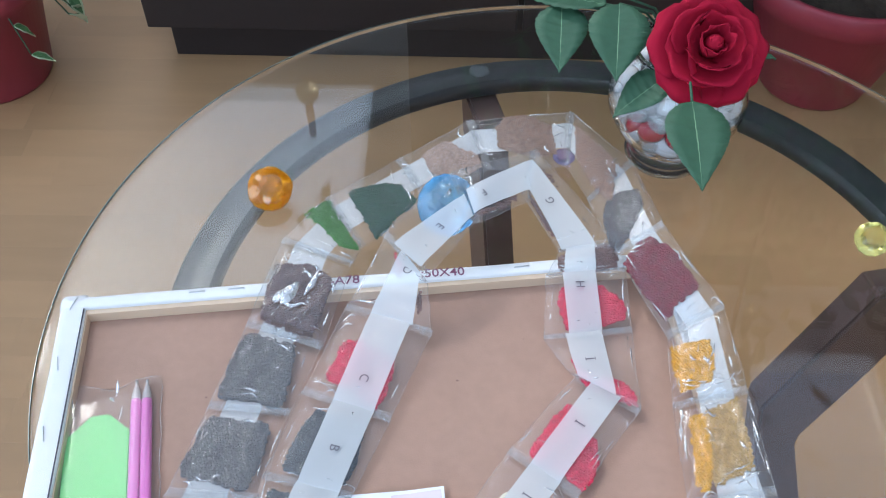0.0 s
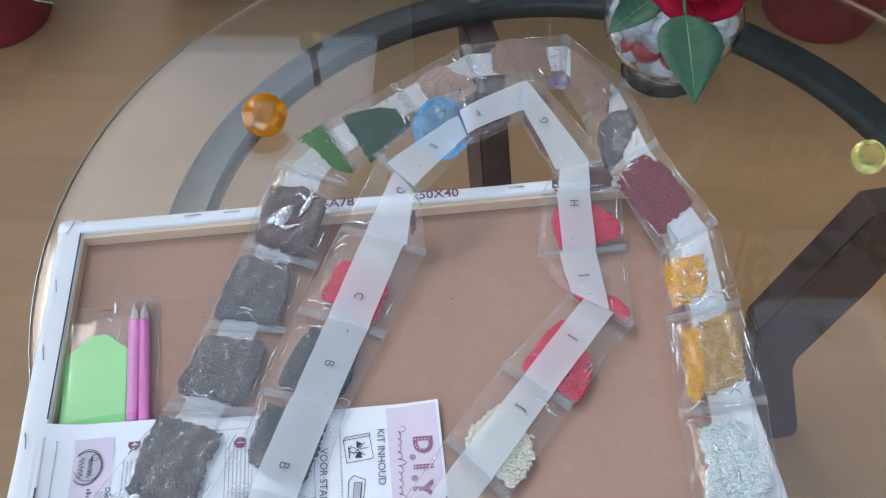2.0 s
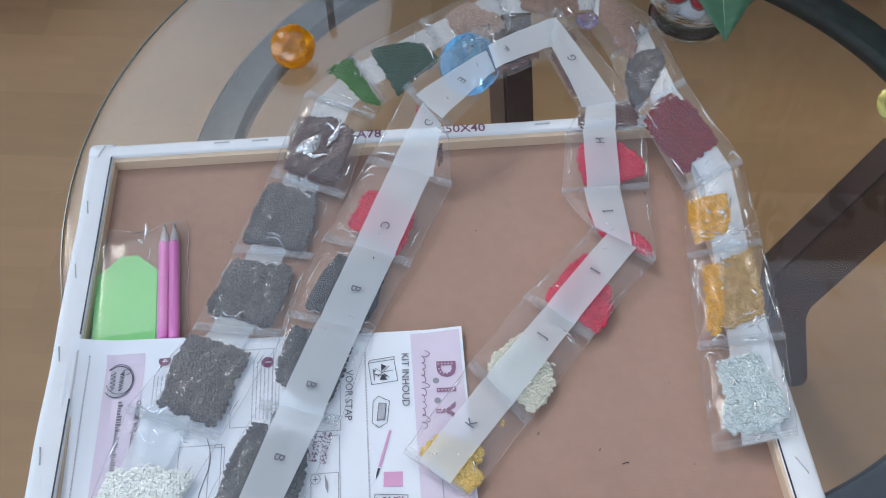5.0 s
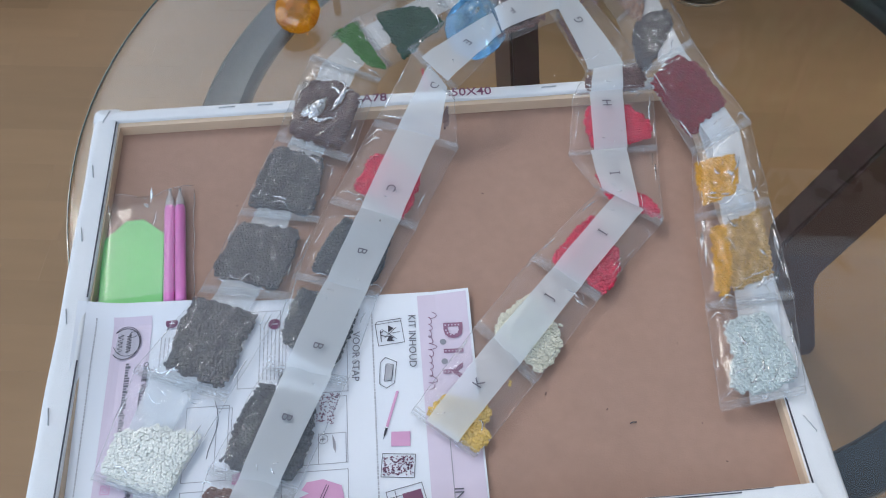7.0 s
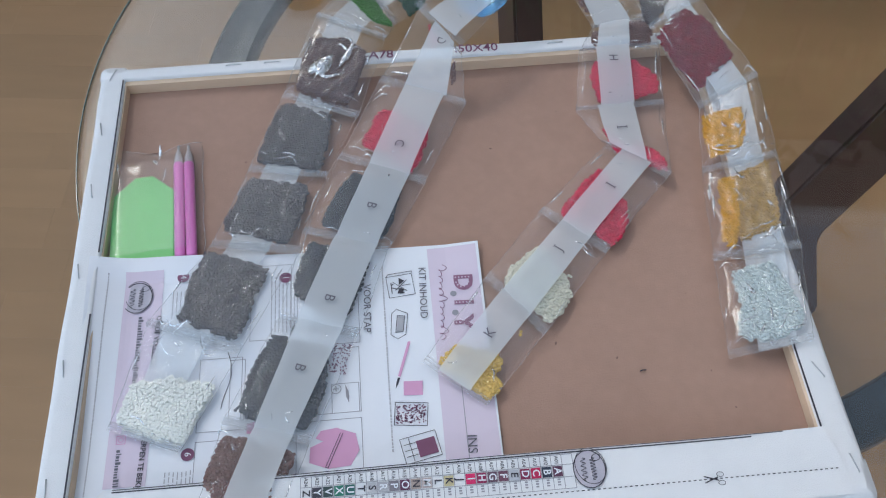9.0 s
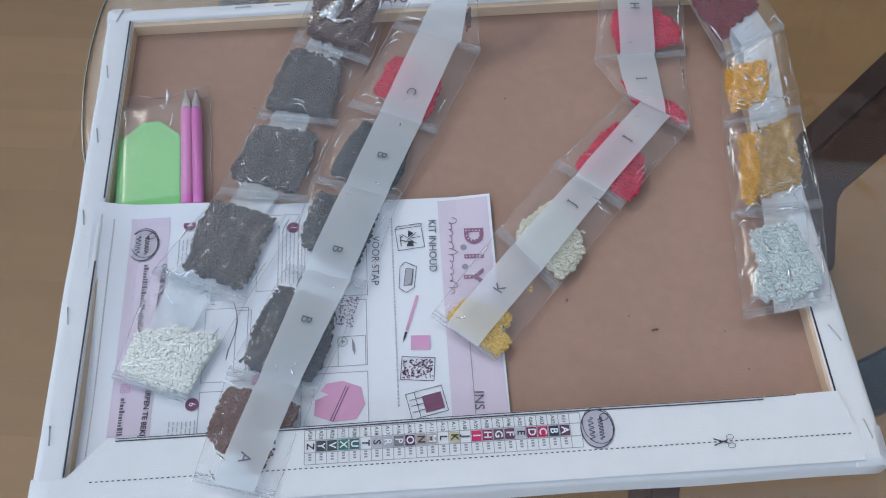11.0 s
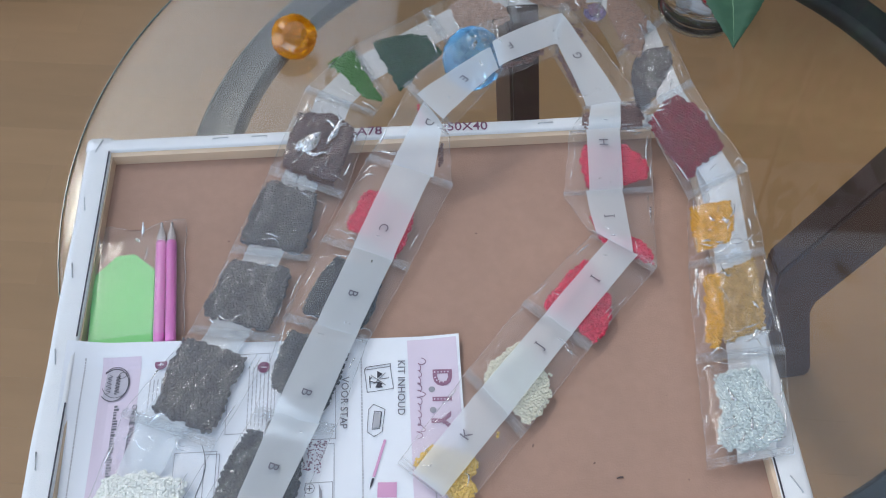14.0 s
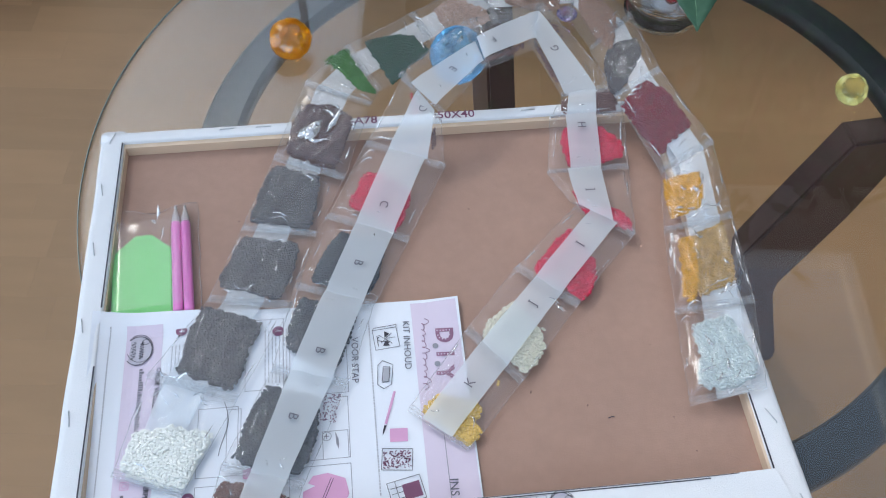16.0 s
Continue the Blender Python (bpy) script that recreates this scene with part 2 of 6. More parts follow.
def raw(name, verts, faces, material, parent=None, label="", smooth=False):
    me = bpy.data.meshes.new(name)
    me.from_pydata(verts, [], faces)
    me.materials.append(material)
    if smooth:
        me.polygons.foreach_set("use_smooth", [True] * len(me.polygons))
    me.update()
    ob = new(name, me)
    if parent:
        ob.parent = parent
    if label:
        tagged(ob, label)
    return ob


def thing(name, m, label, category, group="", kind=""):
    ob = new(name)
    ob.empty_display_size = 0.02
    ob.matrix_world = m
    return tagged(ob, label, category, group, kind)


def box(bm, x0, x1, y0, y1, z0, z1, bevel=0.0, m=None):
    b = bmesh.new()
    bmesh.ops.create_cube(b, size=1)
    bmesh.ops.transform(b, matrix=Matrix.LocRotScale(((x0 + x1) / 2, (y0 + y1) / 2, (z0 + z1) / 2), None, (x1 - x0, y1 - y0, z1 - z0)), verts=b.verts)
    if bevel:
        bmesh.ops.bevel(b, geom=b.edges[:], offset=bevel, segments=2, affect="EDGES", profile=0.6)
    return merge(bm, b, m)


def merge(bm, b, m=None):
    if m is not None:
        bmesh.ops.transform(b, matrix=m, verts=b.verts)
    idx = [bm.verts.new(v.co) for v in b.verts]
    b.verts.index_update()
    for f in b.faces:
        try:
            nf = bm.faces.new([idx[v.index] for v in f.verts])
            nf.smooth, nf.material_index = f.smooth, f.material_index
        except ValueError:
            pass
    b.free()
    return bm


def lathe(profile, n=48, bm=None, cap=True):
    """Turns (radius, height) pairs about z."""
    bm = bm or bmesh.new()
    rings = []
    for r, z in profile:
        if r < 1e-6:
            rings.append([bm.verts.new((0, 0, z))])
        else:
            rings.append([bm.verts.new((r * math.cos(2 * math.pi * k / n), r * math.sin(2 * math.pi * k / n), z)) for k in range(n)])
    for a, b in zip(rings, rings[1:]):
        for k in range(n):
            j = (k + 1) % n
            if len(a) == 1 and len(b) > 1:
                bm.faces.new((a[0], b[j], b[k]))
            elif len(b) == 1 and len(a) > 1:
                bm.faces.new((a[k], a[j], b[0]))
            elif len(a) > 1:
                bm.faces.new((a[k], a[j], b[j], b[k]))
    bmesh.ops.recalc_face_normals(bm, faces=bm.faces)
    return bm


def tube(points, radius, n=6, taper=1.0):
    """A round rod through the points."""
    bm = bmesh.new()
    pts = [Vector(p) for p in points]
    rings = []
    for i, p in enumerate(pts):
        d = (pts[min(i + 1, len(pts) - 1)] - pts[max(i - 1, 0)]).normalized()
        q = d.to_track_quat("Z", "Y")
        r = radius * (1 + (taper - 1) * i / (len(pts) - 1))
        rings.append([bm.verts.new(p + q @ Vector((r * math.cos(2 * math.pi * k / n), r * math.sin(2 * math.pi * k / n), 0))) for k in range(n)])
    for a, b in zip(rings, rings[1:]):
        for k in range(n):
            bm.faces.new((a[k], a[(k + 1) % n], b[(k + 1) % n], b[k]))
    bm.faces.new(rings[0][::-1])
    bm.faces.new(rings[-1])
    for f in bm.faces:
        f.smooth = True
    return bm


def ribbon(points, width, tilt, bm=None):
    """A narrow curved ribbon that tapers to both ends, tipped to one side; draws painted glints."""
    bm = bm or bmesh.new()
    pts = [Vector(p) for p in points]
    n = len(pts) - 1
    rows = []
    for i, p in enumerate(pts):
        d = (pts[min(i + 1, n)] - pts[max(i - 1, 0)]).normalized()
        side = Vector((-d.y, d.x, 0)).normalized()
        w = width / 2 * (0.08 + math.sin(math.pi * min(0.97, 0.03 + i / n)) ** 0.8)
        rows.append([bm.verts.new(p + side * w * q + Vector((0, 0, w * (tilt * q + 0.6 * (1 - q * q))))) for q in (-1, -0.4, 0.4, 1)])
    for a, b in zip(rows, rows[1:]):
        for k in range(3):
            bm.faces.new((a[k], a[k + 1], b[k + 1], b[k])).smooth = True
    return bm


def prism(outline, z0, z1, bm=None):
    """A flat outline (x, y) raised from z0 to z1."""
    bm = bm or bmesh.new()
    a = [bm.verts.new((x, y, z0)) for x, y in outline]
    b = [bm.verts.new((x, y, z1)) for x, y in outline]
    n = len(a)
    for k in range(n):
        bm.faces.new((a[k], a[(k + 1) % n], b[(k + 1) % n], b[k]))
    bm.faces.new(a[::-1])
    bm.faces.new(b)
    bmesh.ops.recalc_face_normals(bm, faces=bm.faces)
    return bm


def lettering(name, text, m, size, material, parent=None, bold=0.0, align="CENTER", label=""):
    """Flat printed characters, as a mesh."""
    cu = bpy.data.curves.new(name, "FONT")
    cu.body, cu.size, cu.align_x, cu.align_y, cu.offset, cu.extrude, cu.resolution_u = text, size, align, "CENTER", bold, 0.00004, 3
    tmp = bpy.data.objects.new(name + "_curve", cu)
    scene.collection.objects.link(tmp)
    me = bpy.data.meshes.new_from_object(tmp.evaluated_get(bpy.context.evaluated_depsgraph_get()))
    bpy.data.objects.remove(tmp)
    bpy.data.curves.remove(cu)
    me.materials.clear()
    me.materials.append(material)
    ob = new(name, me)
    if parent:
        ob.parent = parent
        ob.matrix_parent_inverse = Matrix.Identity(4)
    ob.matrix_basis = m
    if label:
        tagged(ob, label)
    return ob

# ---- the room ----


def wall(name, m, length, height, thick, opening=None):
    """A wall along its own x from 0, with an opening (x0, x1, z0, z1)."""
    bm = bmesh.new()
    if opening:
        x0, x1, z0, z1 = opening
        box(bm, 0, x0, 0, thick, 0, height)
        box(bm, x1, length, 0, thick, 0, height)
        if z0 > 0:
            box(bm, x0, x1, 0, thick, 0, z0)
        box(bm, x0, x1, 0, thick, z1, height)
    else:
        box(bm, 0, length, 0, thick, 0, height)
    ob = part(name, bm, M_WALL)
    ob.matrix_world = m
    return tagged(ob, "plain white painted room wall", "wall", kind="structure")


XW, XE, YN, YS, HR = -2.0, 2.3, 3.1, -2.6, 2.5
XJ, YJ = -0.12, 1.72  # where the room steps forward
wall("wall_north", room(XW, YN, 0), XJ - XW, HR, 0.12)
jog = wall("wall_recess", room(XJ, YN + 0.12, 0, -90), YN - YJ + 0.12, HR, 0.12)
panelling = wall("wall_panelled", room(XJ - 0.12, YJ, 0), XE - XJ + 0.12, HR, 0.12)
for ob in (jog, panelling):
    ob.data.materials[0] = M_PANEL
    tagged(ob, "dark brown panelled room wall")
wall("wall_south", room(XE, YS, 0, 180), XE - XW, HR, 0.12, (1.6, 4.0, 0.75, 2.25))
wall("wall_west", room(XW, YS, 0, 90), YN - YS, HR, 0.12, (1.3, 3.1, 0.05, 2.2))
wall("wall_east", room(XE, YJ, 0, -90), YJ - YS, HR, 0.12)
bm = bmesh.new()
(ax0, ax1, ay0, ay1), (bx0, bx1, by0, by1) = ROOF
for x0, x1, y0, y1 in ((XW - 0.1, ax0, YS - 0.1, YN + 0.1), (ax0, bx1, YS - 0.1, ay0), (bx1, XE + 0.1, YS - 0.1, YN + 0.1), (ax1, bx1, by1, YN + 0.1), (ax0, ax1, ay1, YN + 0.1)):
    box(bm, x0, x1, y0, y1, HR, HR + 0.1)
ceiling = part("ceiling", bm, M_CEIL)
ceiling.matrix_world = room(0, 0)
tagged(ceiling, "smooth white painted ceiling", "ceiling", kind="structure")
ground = part("ground", box(bmesh.new(), -60, 60, -60, 60, -0.30, -0.12), mat("lawn", (0.07, 0.12, 0.04), 0.9, grain=0.4, scale=3))
tagged(ground, "grass lawn outside the windows", "ground", kind="structure")


def window(name, m, w, h):
    t = thing(name, m, "white framed window with clear panes", "window", kind="structure")
    bm = bmesh.new()
    for x0, x1, z0, z1 in ((0, w, 0, 0.06), (0, w, h - 0.06, h), (0, 0.06, 0.06, h - 0.06), (w - 0.06, w, 0.06, h - 0.06), (w / 2 - 0.035, w / 2 + 0.035, 0.06, h - 0.06)):
        box(bm, x0, x1, 0.02, 0.09, z0, z1, 0.006)
    part("window_frame", bm, M_WINFRAME, t)
    for a, b in ((0.06, w / 2 - 0.035), (w / 2 + 0.035, w - 0.06)):
        p = part("pane", box(bmesh.new(), a, b, 0.05, 0.056, 0.06, h - 0.06), M_GLASS, t)
        p.visible_shadow = False


for k, (x0, x1, y0, y1) in enumerate(ROOF):
    t = thing("roof_window_%d" % (k + 1), room(x0, y0, HR), "large glazed roof light with a white frame", "roof window", kind="structure")
    bm = bmesh.new()
    w, l = x1 - x0, y1 - y0
    for q in ((0, w, 0, 0.03), (0, w, l - 0.03, l), (0, 0.03, 0.03, l - 0.03), (w - 0.03, w, 0.03, l - 0.03)):
        box(bm, *q, 0.03, 0.08, 0.004)
    part("window_frame", bm, M_WINFRAME, t)
    p = part("pane", box(bmesh.new(), 0.03, w - 0.03, 0.03, l - 0.03, 0.05, 0.056), M_GLASS, t)
    p.visible_shadow = False
window("window_1", room(XE - 1.6, YS, 0.75, 180), 2.4, 1.5)
window("window_2", room(XW, YS + 1.3, 0.05, 90), 1.8, 2.15)

# floor slab; its strips are laid at the end of the file
floor = part("floor", box(bmesh.new(), XW - 0.1, XE + 0.1, YS - 0.1, YN + 0.1, -0.1, -0.006), M_FLOOR)
floor.matrix_world = room(0, 0)
tagged(floor, "light beech laminate floor of short strips", "floor", kind="structure")


def cabinet():
    t = thing("low_cabinet", room(-0.644, 0.906, 0, -0.7), "low black wooden cabinet on a recessed plinth", "cabinet")
    part("plinth", box(bmesh.new(), 0.03, 1.27, 0.02, 0.40, 0, 0.075, 0.003), M_BLACK, t)
    part("body", box(bmesh.new(), 0, 1.30, 0.0, 0.43, 0.075, 0.44, 0.004), M_BLACK, t)
    for x in (0.0, 0.652):
        d = part("door", box(bmesh.new(), x + 0.004, x + 0.646, -0.018, -0.001, 0.085, 0.425, 0.003), M_BLACK, t)
        part("knob", box(bmesh.new(), x + (0.60 if x < 0.1 else 0.03), x + (0.615 if x < 0.1 else 0.045), -0.036, -0.018, 0.24, 0.26, 0.003), M_METAL, d)


cabinet()

# ---- the table ----


def table():
    t = thing("glass_coffee_table", Matrix.Translation(TABLE), "round clear glass coffee table on dark bent legs", "coffee table")
    R = 0.4285
    top = part("glass_top", lathe([(0, ZG - 0.010), (R - 0.003, ZG - 0.010), (R, ZG - 0.007), (R, ZG - 0.003), (R - 0.003, ZG), (0, ZG)], 160), M_GLASS, t, "clear glass disc with a polished edge", True)
    top.data.polygons.foreach_set("use_smooth", [abs(p.normal.z) < 0.9 for p in top.data.polygons])
    top.visible_shadow = False
    part("edge_band", lathe([(R + 0.0002, ZG - 0.0075), (R + 0.0008, ZG - 0.0075), (R + 0.0008, ZG - 0.0025), (R + 0.0002, ZG - 0.0025), (R + 0.0002, ZG - 0.0075)], 160), M_GLASS_EDGE, t, "dark polished rim of the glass")
    o, i = 0.335, 0.306
    z = ZG - 0.0115
    ring = lathe([(i, z), (o, z), (o + 0.003, z - 0.003), (o + 0.003, z - 0.016), (o, z - 0.019), (i, z - 0.019), (i - 0.003, z - 0.016), (i - 0.003, z - 0.003), (i, z)], 128)
    part("ring", ring, M_METAL, t, "flat black metal ring under the glass", True)
    for az in (4.2, 97, 187, 278):
        prof = [(0.266, 0.418), (0.336, 0.418), (0.305, 0.30), (0.265, 0.190), (0.266, 0.165), (0.318, 0.012), (0.314, 0.0), (0.268, 0.0), (0.234, 0.10), (0.202, 0.255)]
        bm = prism(prof, -0.016, 0.016)
        bmesh.ops.bevel(bm, geom=bm.edges[:], offset=0.003, segments=2, affect="EDGES")
        leg = part("leg", bm, M_LEG, t)
        leg.matrix_local = pose(0, 0, 0, 0, 0, az) @ pose(0, 0, 0, 90, 0, 0)
    for az in (97, 187, 7, 277):
        pad = part("pad", lathe([(0, ZG - 0.0112), (0.010, ZG - 0.0112), (0.0105, ZG - 0.0104), (0, ZG - 0.0104)], 24), M_RUBBER, t, "clear round rubber pad")
        a = radians(az)
        pad.matrix_local = Matrix.Translation((0.322 * math.cos(a), 0.322 * math.sin(a), 0.0))


table()

# ---- the canvas, face down ----


def bar_top(x0, x1, y0, y1, wob, seed, lo=None):
    """A canvas-wrapped bar with a soft outer edge and slightly wavy sides."""
    bm = bmesh.new()
    along_x = (x1 - x0) > (y1 - y0)
    n = 40
    rows = []
    w = (y1 - y0) if along_x else (x1 - x0)
    sec = [(0.0, 0.0), (0.0, 0.0135), (0.0008, 0.0162), (0.0028, 0.0178), (0.006, 0.018), (w - 0.0022, 0.0180), (w - 0.0002, 0.0176), (w, 0.0150)]
    for k in range(n + 1):
        s = k / n
        ring = []
        for d, z in sec:
            j = wob * noise.noise((s * 7, d * 30, seed)) * (1 if 0 < k < n else 0)
            if along_x:
                outer = y1 if y1 > 0 else y0
                yy = outer - d if y1 > 0 else outer + d
                ring.append((x0 + s * (x1 - x0), yy + j, ZG + z + j * 0.3))
            else:
                outer = x1 if x1 > 0 else x0
                xx = outer - d if x1 > 0 else outer + d
                ring.append((xx + j, y0 + s * (y1 - y0), ZG + z + j * 0.3))
        rows.append([bm.verts.new(p) for p in ring])
    for a, b in zip(rows, rows[1:]):
        for k in range(len(sec) - 1):
            bm.faces.new((a[k], a[k + 1], b[k + 1], b[k]))
    bm.faces.new(rows[0])
    bm.faces.new(rows[-1])
    bmesh.ops.recalc_face_normals(bm, faces=bm.faces)
    return bm


def staple(parent, x, y, ang):
    pts = [(-0.006, 0, -0.0006), (-0.0058, 0, 0.0004), (0.0058, 0, 0.0004), (0.006, 0, -0.0006)]
    s = part("staple", tube(pts, 0.00045, 6), M_STAPLE, parent)
    s.matrix_local = pose(x, y, ZC + 0.0004, 0, 0, ang)


CW = (0.0130, 0.0195, 0.0205, 0.024)  # visible widths of the bars: far, left, right, near


def canvas():
    t = thing("stretched_canvas", Matrix.Identity(4), "blank stretched canvas lying face down with stapled edges", "canvas")
    f, l, r, nb = CW
    part("canvas_wrap", bar_top(-0.25, 0.25, 0.2 - f, 0.2, 0.0006, 1), M_CANVAS, t, "white canvas folded over the bar", True)
    part("canvas_wrap", bar_top(-0.25, -0.25 + l, -0.2, 0.2, 0.0014, 2), M_CANVAS, t, "white canvas folded over the bar", True)
    part("canvas_wrap", bar_top(0.25 - r, 0.25, -0.2, 0.2, 0.0008, 3), M_CANVAS, t, "white canvas folded over the bar", True)
    part("canvas_wrap", bar_top(-0.25, 0.25, -0.2, -0.2 + nb, 0.0006, 4), M_CANVAS, t, "white canvas folded over the bar", True)
    # bare inner faces of the pine bars
    part("stretcher_bar", box(bmesh.new(), -0.2305, 0.2295, 0.1825, 0.1875, ZP, ZC - 0.0030, 0.0004), M_PINE, t, "bare pale pine bar")
    part("stretcher_bar", box(bmesh.new(), -0.2330, -0.2290, -0.176, 0.1825, ZP, ZC - 0.0030, 0.0004), M_PINE, t, "bare pale pine bar")
    part("stretcher_bar", box(bmesh.new(), 0.2275, 0.2300, -0.176, 0.1825, ZP, ZC - 0.0030, 0.0004), M_PINE, t, "bare pale pine bar")
    # recessed back board with knocks and specks
    bm = bmesh.new()
    n, mth = 40, 32
    vs = [[bm.verts.new((-0.236 + 0.468 * i / n, -0.19 + 0.380 * j / mth, ZP + 0.0006 * noise.noise((i * 0.2, j * 0.2, 3)))) for i in range(n + 1)] for j in range(mth + 1)]
    for j in range(mth):
        for i in range(n):
            bm.faces.new((vs[j][i], vs[j][i + 1], vs[j + 1][i + 1], vs[j + 1][i]))
    bd = part("back_board", bm, M_BOARD, t, "dull brown hardboard back")
    rnd = random.Random(5)
    spots = bmesh.new()
    for k in range(15):
        x, y, s = rnd.uniform(-0.22, 0.22), rnd.uniform(-0.14, 0.18), rnd.uniform(0.0003, 0.0007)
        merge(spots, lathe([(0, 0), (s, 0), (s * 0.6, 0.0003), (0, 0.0003)], 6), pose(x, y, ZP + 0.0006, 0, 0, rnd.uniform(0, 360)) @ Matrix.Diagonal((rnd.uniform(1, 2.2), 1, 1, 1)))
    tagged(part("specks", spots, mat("dark_specks", (0.22, 0.14, 0.11), 0.8, grain=0.1), bd), kind="stuff")
    part("scratch", tube([(-0.0022, 0, 0), (0, 0.0005, 0.0002), (0.0022, 0.0002, 0)], 0.0004, 5), M_INK, bd).matrix_local = pose(0.132, -0.100, ZP + 0.0008, 0, 0, 5)
    # printed margin lines on the folded edges
    for x, y0, y1 in ((0.2300, -0.165, -0.02), (-0.2314, 0.02, 0.186), (-0.2312, -0.176, -0.03)):
        part("margin_line", box(bmesh.new(), x - 0.0005, x + 0.0005, y0, y1, ZC - 0.0002, ZC + 0.0003), M_INK, t, "thin black printed line")
    for x, y, a in ((-0.240, 0.192, 70), (-0.144, 0.194, 2), (-0.113, 0.194, 1), (0.118, 0.1935, 2), (-0.243, 0.135, 100), (-0.243, 0.075, 100), (-0.2435, 0.005, 100),
                    (-0.2435, -0.07, 98), (-0.243, -0.15, 95), (0.240, -0.115, -65), (0.2425, -0.178, -80), (0.155, -0.190, 0), (0.128, -0.192, 0), (0.040, -0.191, -1)):
        staple(t, x, y, a)
    # size printed on the far bar, read from the other side
    lettering("size_text", ":50X40", pose(0.0530, 0.1935, ZC + 0.0006, 0, 0, -1.5), 0.0122, M_PLUM, t, 0.0001)
    lettering("size_text", "-A78", pose(-0.0265, 0.1935, ZC + 0.0006, 0, 0, -1), 0.0122, M_PLUM, t, 0.0001)
    return t


CANVAS = canvas()


def sheet(x0, x1, y0, y1, zf, nx=40, ny=24, outline=None):
    """A thin sheet of paper with a little thickness; zf gives its height."""
    bm = bmesh.new()
    for dz in (0.0, -0.00025):
        vs = [[bm.verts.new((x0 + (x1 - x0) * i / nx, y0 + (y1 - y0) * j / ny, 0)) for i in range(nx + 1)] for j in range(ny + 1)]
        for row in vs:
            for v in row:
                if outline:
                    v.co = outline(v.co)
                v.co.z = zf(v.co.x, v.co.y) + dz
        for j in range(ny):
            for i in range(nx):
                f = (vs[j][i], vs[j][i + 1], vs[j + 1][i + 1], vs[j + 1][i])
                bm.faces.new(f if dz == 0 else f[::-1])
    return bm


# the wide printed flap of canvas on the near bar
def flap_z(x, y):
    free = max(0.0, (y + 0.178) / 0.03)
    z = ZC + 0.0012 + 0.0012 * free * math.sin(x * 17 + 1)
    if x > 0.13:
        z += 0.004 * free * ((x - 0.13) / 0.1) ** 2
    return z


def flap_outline(co):
    x, y = co.x, co.y
    s = max(0.0, min(1.0, (y + 0.180) / 0.028))
    x = -0.237 + (x + 0.237) * 1.0
    lo, hi = -0.232 + 0.026 * s, 0.236 - 0.007 * s
    x = lo + (x + 0.237) / 0.474 * (hi - lo)
    return Vector((x, y, 0))


